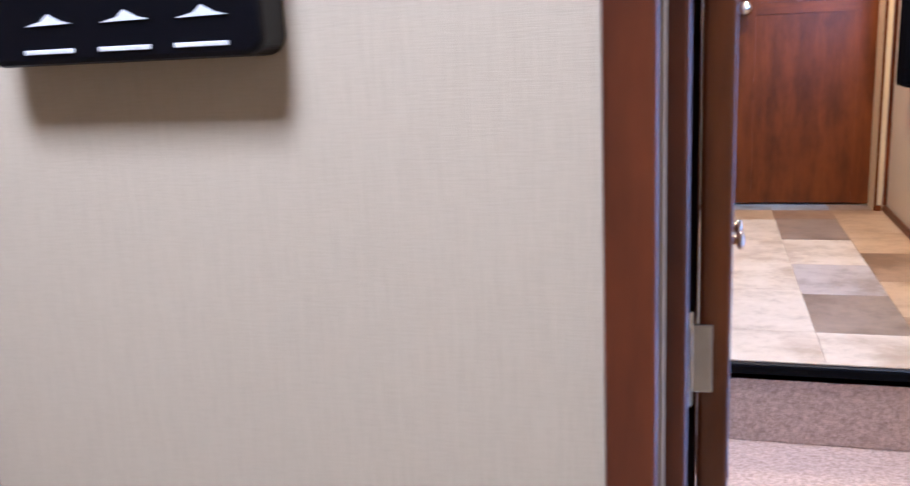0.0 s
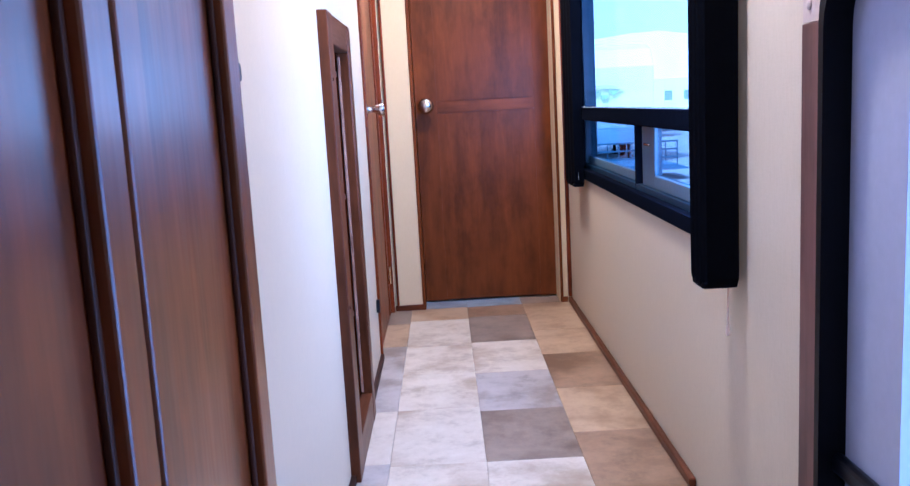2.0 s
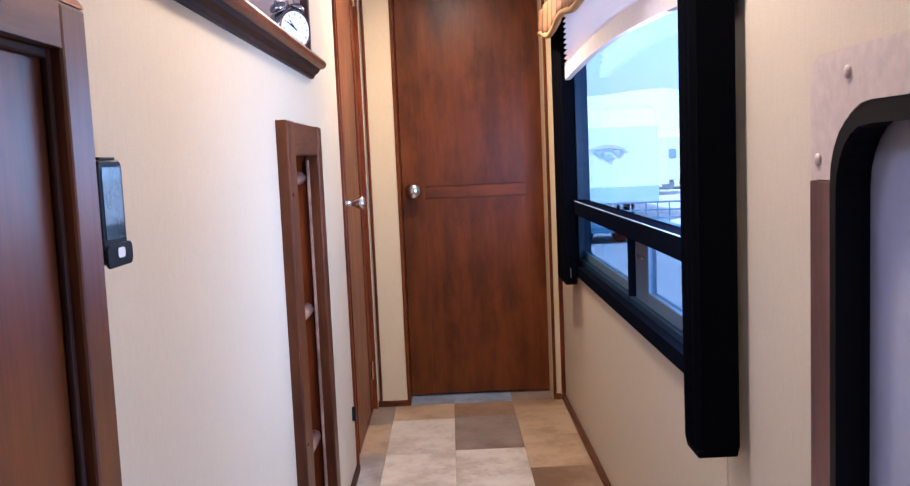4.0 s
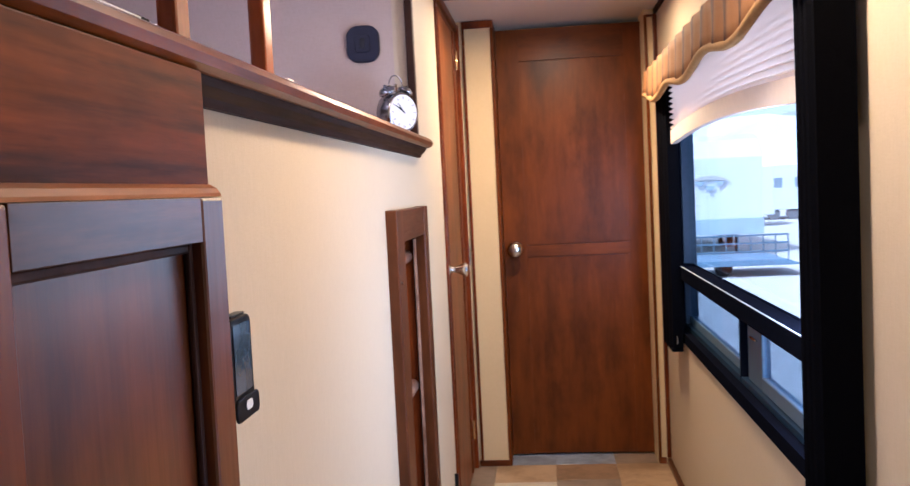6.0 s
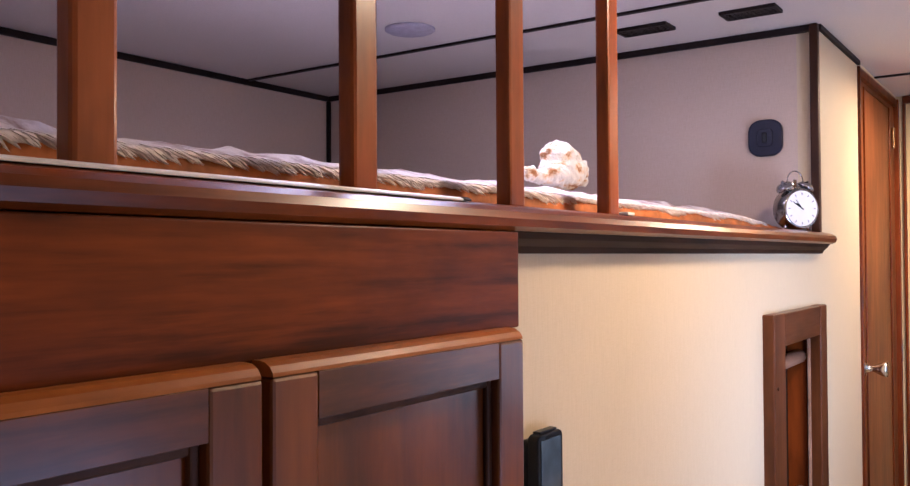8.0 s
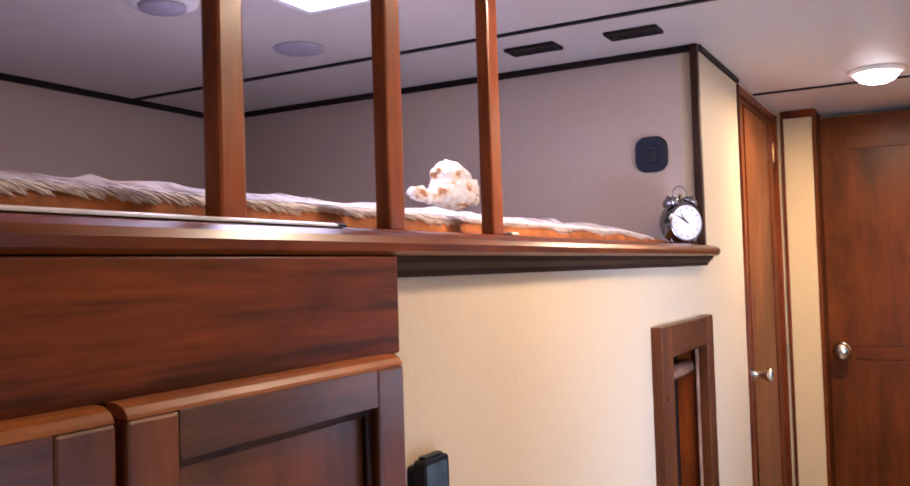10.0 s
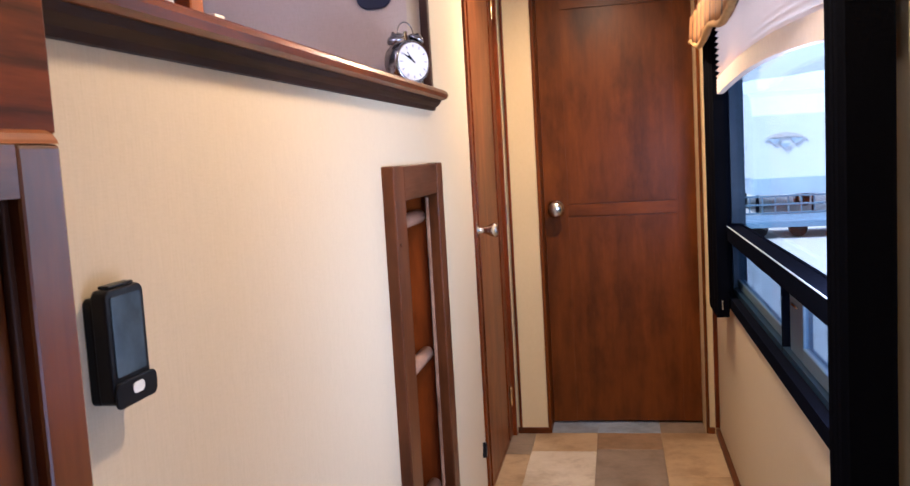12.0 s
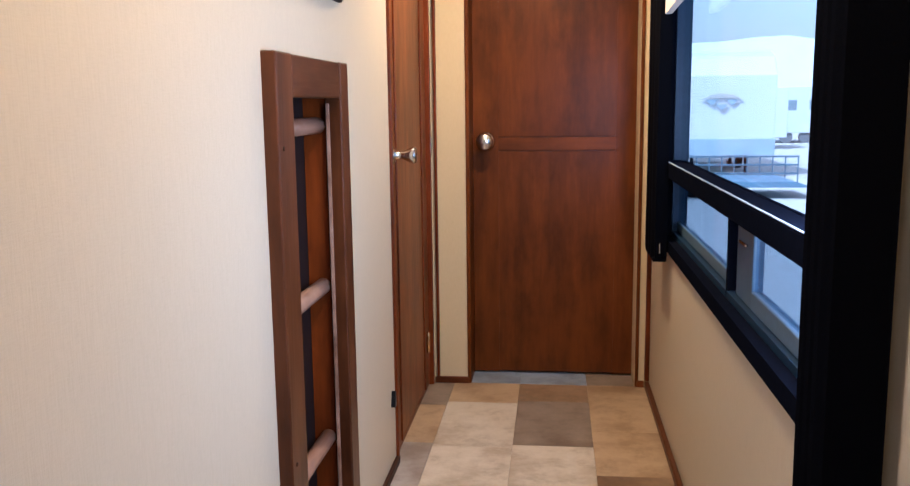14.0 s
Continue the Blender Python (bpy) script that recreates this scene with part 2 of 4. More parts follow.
DOOR_X = wood("door_veneer_across", (0.064, 0.0155, 0.0013), (0.175, 0.046, 0.0024), "x", 0.42, 0.10, spec=0.10, sheen=0.3, band=0.24, streak=0.2, figure=0.15)
SIDE_Z = wood("side_door_upright", (0.11, 0.033, 0.008), (0.31, 0.105, 0.027), "z", 0.42, 0.1, planks=12, band=0.24, figure=0.2)
SIDE_Y = wood("side_door_level", (0.11, 0.033, 0.008), (0.31, 0.105, 0.027), "y", 0.42, 0.1, band=0.24)
LADDER_Z = wood("ladder_upright", (0.050, 0.015, 0.004), (0.135, 0.043, 0.012), "z", 0.40, 0.15)
LADDER_Y = wood("ladder_level", (0.050, 0.015, 0.004), (0.135, 0.043, 0.012), "y", 0.40, 0.15)
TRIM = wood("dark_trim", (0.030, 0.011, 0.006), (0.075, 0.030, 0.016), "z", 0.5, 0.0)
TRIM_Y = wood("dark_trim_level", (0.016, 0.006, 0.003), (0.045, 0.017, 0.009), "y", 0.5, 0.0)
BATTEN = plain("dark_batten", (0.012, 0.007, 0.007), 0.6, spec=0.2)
RUNG = wood("rung_wood", (0.26, 0.13, 0.08), (0.48, 0.30, 0.21), "y", 0.4)
BLACK = plain("black_plastic", (0.0025, 0.0025, 0.0045), 0.35, spec=0.22)
BLACKMETAL = plain("black_metal", (0.005, 0.006, 0.011), 0.5, 0.0, spec=0.0)
TRACK = plain("grey_track", (0.34, 0.38, 0.44), 0.6, spec=0.0)
RUBBER = plain("black_rubber", (0.0012, 0.0012, 0.0025), 0.4, vary=0.3, spec=0.12)
FABRIC = plain("black_fabric", (0.0018, 0.002, 0.0036), 0.8, grain=250, relief=0.3, spec=0.03)
CHROME = plain("brushed_nickel", (0.70, 0.68, 0.65), 0.2, 1.0, vary=0.06)
DARKCHROME = plain("dark_chrome", (0.34, 0.34, 0.36), 0.12, 1.0, vary=0.1)
BRASS = plain("brass", (0.75, 0.52, 0.25), 0.25, 1.0, vary=0.06)
CREAM = plain("tan_flange", (0.50, 0.40, 0.33), 0.5)
WHITE = plain("white_plastic", (0.80, 0.80, 0.80), 0.4, vary=0.03)
DOORSKIN = plain("grey_door_skin", (0.36, 0.36, 0.45), 0.45, vary=0.04)
SHADE = plain("pleated_shade_cloth", (0.80, 0.72, 0.66), 0.8, grain=300, vary=0.05, spec=0.1)


def let_through(m, colour, share):
    t = m.node_tree
    out, p = t.nodes["Material Output"], t.nodes["Principled BSDF"]
    tl, mx = t.nodes.new("ShaderNodeBsdfTranslucent"), t.nodes.new("ShaderNodeMixShader")
    tl.inputs["Color"].default_value = (*colour, 1)
    mx.inputs[0].default_value = share
    t.links.new(p.outputs[0], mx.inputs[1])
    t.links.new(tl.outputs[0], mx.inputs[2])
    t.links.new(mx.outputs[0], out.inputs["Surface"])


let_through(SHADE, (0.95, 0.76, 0.62), 0.42)
GOLD = plain("gold_piping", (0.36, 0.215, 0.085), 0.85, spec=0.1)
CARPET = carpet_of("step_carpet", (0.68, 0.53, 0.45), (0.38, 0.28, 0.22))
NAVY = plain("navy_plastic", (0.005, 0.005, 0.020), 0.4, spec=0.25)
DISC = plain("grey_disc", (0.36, 0.34, 0.42), 0.6)
CLOCKFACE = plain("clock_face_paper", (0.82, 0.82, 0.84), 0.5, vary=0.02)
QUILT, PLUSH, VALANCE = quilt_cloth(), plush_cloth(), valance_cloth()
SCREEN = plain("grey_screen", (0.07, 0.10, 0.14), 0.06, vary=0.3, grain=30, spec=1.0)
LAMPGLOW = glow("lamp_glow", (1.0, 0.86, 0.66), 6.0)
PANELGLOW = glow("panel_glow", (1.0, 0.93, 1.0), 2.2)
GLASS = pane_of("clear_glass", (0.90, 0.94, 0.97))
TINTED = pane_of("tinted_glass", (0.50, 0.57, 0.64))
TILE = {
    "cream": vinyl("vinyl_cream", (0.63, 0.55, 0.44), (0.47, 0.38, 0.27)),
    "tan": vinyl("vinyl_tan", (0.50, 0.36, 0.21), (0.35, 0.23, 0.12)),
    "grey": vinyl("vinyl_grey", (0.46, 0.41, 0.37), (0.33, 0.28, 0.24)),
    "dark": vinyl("vinyl_dark", (0.30, 0.23, 0.17), (0.17, 0.125, 0.09)),
    "brown": vinyl("vinyl_brown", (0.36, 0.23, 0.13), (0.20, 0.125, 0.065)),
    "blue": vinyl("vinyl_blue", (0.34, 0.40, 0.50), (0.22, 0.26, 0.34)),
}


# ---- helpers of this scene ----
BASE = {}


def thing(name, at, label, category, group="", kind=""):
    ob = new(name)
    ob.empty_display_size = 0.05
    ob.location = at
    BASE[ob] = Vector(at)
    return tagged(ob, label, category, group, kind)


def link(name, bm, mat, smooth=False):
    me = bpy.data.meshes.new(name)
    bm.to_mesh(me)
    bm.free()
    if smooth:
        for f in me.polygons:
            f.use_smooth = True
    me.materials.append(mat)
    return new(name, me)


def part(name, bm, mat, parent, label="", smooth=False):
    ob = link(name, bm, mat, smooth)
    ob.parent = parent
    ob.matrix_parent_inverse = Matrix.Translation(-BASE.get(parent, Vector((0, 0, 0))))
    BASE[ob] = Vector((0, 0, 0))
    return tagged(ob, label)


def structure(name, bm, mat, label, category, smooth=False):
    ob = link(name, bm, mat, smooth)
    BASE[ob] = Vector((0, 0, 0))
    return tagged(ob, label, category, kind="structure")


def box(x0, x1, y0, y1, z0, z1, bevel=0.0, bm=None, seg=2):
    one = bmesh.new()
    bmesh.ops.create_cube(one, size=1)
    for v in one.verts:
        v.co = ((x0 + x1) / 2 + v.co.x * (x1 - x0), (y0 + y1) / 2 + v.co.y * (y1 - y0), (z0 + z1) / 2 + v.co.z * (z1 - z0))
    if bevel:
        bmesh.ops.bevel(one, geom=one.edges[:], offset=bevel, segments=seg, profile=0.5, affect="EDGES")
    return merge(bm, one)


def merge(bm, one):
    if bm is None:
        return one
    me = bpy.data.meshes.new("scratch")
    one.to_mesh(me)
    one.free()
    bm.from_mesh(me)
    bpy.data.meshes.remove(me)
    return bm


def lathe(profile, origin, axis="z", steps=24, bm=None):
    """A turned shape: profile rows of (radius, distance along the axis)."""
    one = bmesh.new()
    rings = []
    for r, h in profile:
        ring = []
        for i in range(steps):
            a = 2 * math.pi * i / steps
            u, v = r * math.cos(a), r * math.sin(a)
            p = {"z": (u, v, h), "x": (h, u, v), "y": (v, h, u)}[axis]
            ring.append(one.verts.new(Vector(p) + Vector(origin)))
        rings.append(ring)
    for a, b in zip(rings, rings[1:]):
        for i in range(steps):
            one.faces.new((a[i], a[(i + 1) % steps], b[(i + 1) % steps], b[i]))
    one.faces.new(list(reversed(rings[0])))
    one.faces.new(rings[-1])
    bmesh.ops.recalc_face_normals(one, faces=one.faces)
    return merge(bm, one)


def prism(points, axis, a, b, bm=None, bevel=0.0):
    """A flat outline pushed from a to b along the axis; points in the two other axes' order."""
    one = bmesh.new()

    def put(p, h):
        return {"x": (h, p[0], p[1]), "y": (p[0], h, p[1]), "z": (p[0], p[1], h)}[axis]
    lo = [one.verts.new(put(p, a)) for p in points]
    hi = [one.verts.new(put(p, b)) for p in points]
    one.faces.new(lo)
    one.faces.new(list(reversed(hi)))
    for i in range(len(points)):
        j = (i + 1) % len(points)
        one.faces.new((lo[i], hi[i], hi[j], lo[j]))
    bmesh.ops.recalc_face_normals(one, faces=one.faces)
    if bevel:
        bmesh.ops.bevel(one, geom=one.edges[:], offset=bevel, segments=2, profile=0.5, affect="EDGES")
    return merge(bm, one)


def rounded(u0, u1, v0, v1, r, n=6):
    pts = []
    for cu, cv, a0 in ((u1 - r, v1 - r, 0), (u0 + r, v1 - r, 90), (u0 + r, v0 + r, 180), (u1 - r, v0 + r, 270)):
        for i in range(n + 1):
            a = radians(a0 + 90 * i / n)
            pts.append((cu + r * math.cos(a), cv + r * math.sin(a)))
    return pts


def rim(outer, inner, axis, a, b, bm=None):
    """A frame between two outlines of the same number of points, from a to b along the axis."""
    one = bmesh.new()

    def put(p, h):
        return {"x": (h, p[0], p[1]), "y": (p[0], h, p[1]), "z": (p[0], p[1], h)}[axis]
    ro = [[one.verts.new(put(p, h)) for p in outer] for h in (a, b)]
    ri = [[one.verts.new(put(p, h)) for p in inner] for h in (a, b)]
    n = len(outer)
    for i in range(n):
        j = (i + 1) % n
        one.faces.new((ro[0][i], ro[1][i], ro[1][j], ro[0][j]))
        one.faces.new((ri[0][i], ri[0][j], ri[1][j], ri[1][i]))
        for k in (0, 1):
            one.faces.new((ro[k][i], ro[k][j], ri[k][j], ri[k][i]))
    bmesh.ops.recalc_face_normals(one, faces=one.faces)
    return merge(bm, one)


# ---- plan ----
LEFT, RIGHT, END, TOP, LOW = 0.165, 0.945, 3.90, 1.79, -0.60
EDGE = 2.000            # front of the raised floor
STEP = 0.20

# walls
wall = box(LEFT - 0.05, LEFT, 1.10, 2.15, LOW, 1.24)
box(LEFT - 0.05, LEFT, 2.15, 2.62, 1.08, 1.24, bm=wall)
box(LEFT - 0.05, LEFT, 2.62, 3.17, LOW, 1.24, bm=wall)
box(LEFT - 0.05, LEFT, 2.66, 3.17, 1.24, TOP, bm=wall)
structure("wall_west", wall, WALL, "beige woven wallpaper wall below the bunk", "wall")
structure("wall_bunk_end", box(-1.50, LEFT - 0.05, 2.66, 2.71, 1.20, TOP), WALL_BUNK, "beige wallpaper end wall of the bunk", "wall")
structure("wall_bunk_back", box(-1.55, -1.50, 0.435, 2.71, 1.20, TOP), WALL_BUNK, "beige wallpaper back wall of the bunk", "wall")
structure("wall_bunk_head", box(-1.50, 0.15, 0.385, 0.435, 1.10, TOP), WALL_BUNK, "beige wallpaper head wall of the bunk", "wall")
structure("bunk_deck", box(-1.50, 0.10, 0.435, 2.66, 1.20, 1.235), CHERRY_Y, "wooden deck under the bunk mattress", "bunk deck")
structure("wall_cabinet", box(-2.2, 0.150, 0.385, 0.435, LOW, 1.10), WALL, "beige woven wallpaper wall beside the cabinet", "wall")

end = box(LEFT - 0.05, 0.308, END, END + 0.18, 0, TOP)
box(0.895, RIGHT, END, END + 0.18, 0, TOP, bm=end)
structure("wall_north", end, WALL_GOLD, "narrow beige wallpaper strips beside the end door", "wall")
structure("wall_behind_door", box(0.10, RIGHT, END + 0.24, END + 0.28, LOW, TOP), WALL, "plain wall closing the place behind the door", "wall")

W0, W1, WZ0, WZ1 = 1.79, 3.53, 0.575, 1.52      # window opening
D0, D1, DZ1 = 0.74, 1.415, 1.045                 # entry opening
right = box(RIGHT, RIGHT + 0.06, W1, END + 0.28, LOW, TOP)
box(RIGHT, RIGHT + 0.06, W0, W1, LOW, WZ0, bm=right)
box(RIGHT, RIGHT + 0.06, W0, W1, WZ1, TOP, bm=right)
box(RIGHT, RIGHT + 0.06, D1, W0, LOW, TOP, bm=right)
box(RIGHT, RIGHT + 0.06, D0, D1, DZ1, TOP, bm=right)
box(RIGHT, RIGHT + 0.06, -2.6, D0, LOW, TOP, bm=right)
structure("wall_east", right, WALL, "beige woven wallpaper wall with window and entry door", "wall")
structure("wall_south", box(-2.2, RIGHT, -2.65, -2.6, LOW, TOP), WALL, "plain beige wall behind the main room", "wall")
structure("wall_far_west", box(-2.25, -2.2, -2.6, 0.435, LOW, TOP), WALL, "plain beige wall of the main room", "wall")

structure("ceiling", box(-2.25, RIGHT + 0.06, -2.65, END + 0.28, TOP, TOP + 0.05), CEIL, "pale grey vinyl ceiling", "ceiling")
structure("floor_main", box(-2.2, RIGHT, -2.6, 1.435, LOW - 0.05, LOW), TILE["cream"], "cream vinyl floor of the main room", "floor")
floor = structure("floor", box(LEFT - 0.06, RIGHT, EDGE - 0.02, END + 0.24, -0.04, -0.004), TILE["dark"], "raised hall floor of patchwork vinyl tiles", "floor")


# steps
steps = thing("steps", (0.555, 1.70, LOW), "beige carpeted steps up to the hall", "steps", kind="structure")
part("riser", box(LEFT, RIGHT, EDGE - 0.02, EDGE + 0.02, -STEP, -0.0122, 0.002), CARPET, steps)
part("step", box(LEFT, RIGHT, 1.70, EDGE + 0.02, -2 * STEP, -STEP - 0.001, 0.012), CARPET, steps)
part("step", box(LEFT, RIGHT, 1.43, 1.72, LOW, -2 * STEP - 0.001, 0.012), CARPET, steps)
side = box(LEFT, LEFT + 0.10, 1.78, EDGE - 0.021, -STEP - 0.02, -STEP + 0.004, 0.003)
box(RIGHT - 0.085, RIGHT, 1.78, EDGE - 0.021, -STEP - 0.02, -STEP + 0.004, 0.003, bm=side)
structure("trim_step_sides", side, LADDER_Y, "brown wood fillers at the sides of the step", "trim")
nose = prism([(EDGE - 0.028, -0.024), (EDGE - 0.028, -0.006), (EDGE - 0.026, -0.001), (EDGE - 0.022, 0.002), (EDGE - 0.013, 0.002), (EDGE - 0.013, -0.0042), (EDGE - 0.0202, -0.0042), (EDGE - 0.0202, -0.024)], "x", LEFT, RIGHT)
structure("trim_nosing", nose, RUBBER, "black rubber nosing along the step edge", "nosing")


# hall floor tiles, column by column from the door to the step
def lay(x0, x1, rows):
    for y0, y1, kind in rows:
        part("tile", box(x0 + 0.0003, x1 - 0.0003, y0 + 0.0003, y1 - 0.0003, -0.0045, 0.0, 0.0005, seg=1), TILE[kind], floor)


lay(0.105, 0.25, [(3.655, 3.90, "dark"), (3.32, 3.655, "tan"), (2.93, 3.32, "grey"), (2.63, 2.93, "grey"), (2.25, 2.63, "cream"), (2.000, 2.25, "grey")])
lay(0.25, 0.488, [(3.69, 3.90, "tan"), (3.30, 3.69, "cream"), (2.97, 3.30, "cream"), (2.63, 2.97, "cream"), (2.234, 2.63, "cream"), (2.000, 2.234, "cream")])
lay(0.488, 0.727, [(3.715, 3.90, "brown"), (3.323, 3.715, "dark"), (2.95, 3.323, "cream"), (2.592, 2.95, "grey"), (2.232, 2.592, "dark"), (2.000, 2.232, "cream")])
lay(0.727, 0.945, [(3.45, 3.90, "tan"), (3.124, 3.45, "tan"), (2.755, 3.124, "brown"), (2.393, 2.755, "tan"), (2.000, 2.393, "brown")])
lay(0.308, 0.488, [(3.90, 4.12, "blue")])
lay(0.488, 0.727, [(3.90, 4.12, "blue")])
lay(0.727, 0.895, [(3.90, 4.12, "dark")])

# trims
structure("trim_ceiling_seam_1", box(-1.50, RIGHT, 2.268, 2.284, TOP - 0.006, TOP, 0.002), BATTEN, "dark batten over a ceiling seam", "trim")
structure("trim_ceiling_seam_2", box(LEFT, RIGHT, 3.452, 3.466, TOP - 0.006, TOP, 0.002), BATTEN, "dark batten over the hall ceiling seam", "trim")
crown = box(-1.50, LEFT + 0.004, 2.648, 2.66, TOP - 0.018, TOP, 0.003)
box(-1.50, -1.485, 0.435, 2.648, TOP - 0.018, TOP, 0.003, bm=crown)
box(-1.50, -1.485, 2.648, 2.66, 1.24, TOP - 0.018, 0.003, bm=crown)
structure("trim_bunk_crown", crown, BATTEN, "dark trim round the top of the bunk walls", "trim")
structure("trim_wall_top", box(LEFT, LEFT + 0.010, 2.66, 3.17, TOP - 0.014, TOP, 0.002), BATTEN, "thin dark trim along the wall top", "trim")
structure("trim_east_top", box(RIGHT - 0.012, RIGHT, 1.40, END, TOP - 0.020, TOP, 0.003), BATTEN, "dark trim along the window wall top", "trim")
structure("trim_bunk_jamb", box(LEFT - 0.014, LEFT + 0.006, 2.636, 2.659, 1.265, TOP - 0.002, 0.003), TRIM, "dark wooden corner trim of the bunk opening", "trim")
base = box(RIGHT - 0.016, RIGHT, EDGE + 0.02, END - 0.012, 0, 0.024, 0.004)
structure("baseboard_east", base, LADDER_Y, "low brown wood baseboard under the window", "baseboard")
base = box(LEFT, LEFT + 0.012, EDGE + 0.02, 2.148, 0, 0.022, 0.003)
box(LEFT, LEFT + 0.012, 2.622, 3.165, 0, 0.022, 0.003, bm=base)
structure("baseboard_west", base, TRIM_Y, "low dark wood baseboard along the ladder wall", "baseboard")
base = box(LEFT + 0.014, 0.303, END - 0.010, END, 0, 0.024, 0.003)
box(0.902, RIGHT - 0.018, END - 0.010, END, 0, 0.024, 0.003, bm=base)
structure("baseboard_north", base, CHERRY_X, "low brown wood baseboard beside the end door", "baseboard")
post = box(LEFT + 0.022, LEFT + 0.032, END - 0.014, END, 0.025, TOP - 0.03, 0.003)
box(LEFT + 0.022, 0.312, END - 0.016, END, TOP - 0.030, TOP - 0.002, 0.003, bm=post)
box(RIGHT - 0.016, RIGHT, END - 0.016, END, 0.025, TOP - 0.021, 0.003, bm=post)
box(0.900, RIGHT - 0.017, END - 0.014, END, TOP - 0.030, TOP - 0.022, 0.002, bm=post)
structure("trim_north_corners", post, CHERRY_Z, "brown wooden corner trims of the end wall", "trim")


# ---- doors ----
def panel_door(name, label, u0, u1, z0, z1, face, axis, grooves, mats, parent=None):
    """A veneered door with thin recessed panels; its face looks back down the hall (y) or across it (x)."""
    up, level = mats
    root = parent or thing(name, (u0, face, 0) if axis == "y" else (face, u0, 0), label, "door", kind="structure")

    def slab(a0, a1, c0, c1, d0, d1, bev=0.0004):
        if axis == "y":
            return box(a0, a1, face + d0, face + d1, c0, c1, bev)
        return box(face - d1, face - d0, a0, a1, c0, c1, bev)
    s0, s1, rows = grooves
    part("core", slab(u0, u1, z0, z1, 0.006, 0.034), up, root)
    part("stile", slab(u0, s0, z0, z1, 0, 0.0058), up, root)
    part("stile", slab(s1, u1, z0, z1, 0, 0.0058), up, root)
    edges = [z0] + [z for row in rows for z in row] + [z1]
    for lo, hi in [pair for pair in zip(edges[0::2], edges[1::2]) if pair[1] - pair[0] > 0.01]:
        part("rail", slab(s0, s1, lo, hi, 0, 0.0058), level, root)
    for lo, hi in rows:
        part("panel", slab(s0 + 0.0001, s1 - 0.0001, lo + 0.004, hi - 0.004, 0.0, 0.0058, 0.0003), up, root)
    return root


door = panel_door("door_1", "closed cherry-veneer door with recessed panels", 0.312, 0.924, 0.007, 1.768, END + 0.128, "y", (0.405, 0.825, [(0.007, 0.838), (0.884, 1.640)]), (DOOR_Z, DOOR_X))
jamb = box(0.298, 0.311, END - 0.006, END + 0.17, 0, TOP - 0.001, 0.002)
box(0.896, 0.908, END - 0.006, END + 0.12, 0, TOP - 0.022, 0.002, bm=jamb)
part("frame", jamb, DOOR_Z, door, "brown wooden door frame")


def round_knob(parent, at, way):
    """A nickel knob on its rose; way is the axis and sign it sticks out along."""
    axis, sign = way
    prof = [(0.033, 0.0), (0.034, 0.004), (0.026, 0.010), (0.013, 0.014), (0.012, 0.034), (0.024, 0.040), (0.031, 0.050), (0.031, 0.060), (0.022, 0.068), (0.006, 0.071)]
    k = part("knob", lathe([(r, sign * h) for r, h in prof], at, axis), CHROME, parent, "brushed nickel door knob", True)
    return k


round_knob(door, (0.358, END + 0.127, 0.871), ("y", -1))

side_door = panel_door("door_2", "narrow brown panel door in the side wall", 3.185, 3.865, 0.006, 1.745, LEFT - 0.004, "x", (3.275, 3.755, [(0.02, 1.73)]), (SIDE_Z, SIDE_Y))
for y in (3.275, 3.745):
    part("bead", box(LEFT - 0.004, LEFT + 0.001, y, y + 0.010, 0.02, 1.73, 0.002), CHERRY_Z, side_door)
prof = [(0.026, 0.0), (0.027, 0.004), (0.020, 0.009), (0.010, 0.014), (0.010, 0.030), (0.020, 0.052), (0.024, 0.062), (0.021, 0.068), (0.006, 0.070)]
part("knob", lathe(prof, (LEFT - 0.004, 3.225, 0.868), "x"), CHROME, side_door, "brushed nickel door knob", True)
jamb = box(LEFT - 0.05, LEFT + 0.008, 3.170, 3.183, 0, 1.775, 0.002)
box(LEFT - 0.05, LEFT + 0.012, 3.867, 3.886, 0, 1.775, 0.002, bm=jamb)
box(LEFT - 0.05, LEFT + 0.006, 3.183, 3.867, 1.748, 1.775, 0.002, bm=jamb)
part("frame", jamb, CHERRY_Z, side_door, "brown wooden door frame")
for z in (1.59, 0.14):
    part("hinge", lathe([(0.005, 0), (0.006, 0.002), (0.006, 0.072), (0.005, 0.074)], (LEFT + 0.004, 3.80, z), "z", 10), BRASS, side_door, "small brass hinge", True)
part("latch_plate", box(LEFT + 0.0125, LEFT + 0.0145, 3.869, 3.884, 0.825, 0.905, 0.001), CHROME, side_door, "bright latch plate")
structure("wall_over_door_2", box(LEFT - 0.05, LEFT - 0.001, 3.17, 3.90, 1.776, TOP), WALL, "wallpaper strip over the side door", "wall")

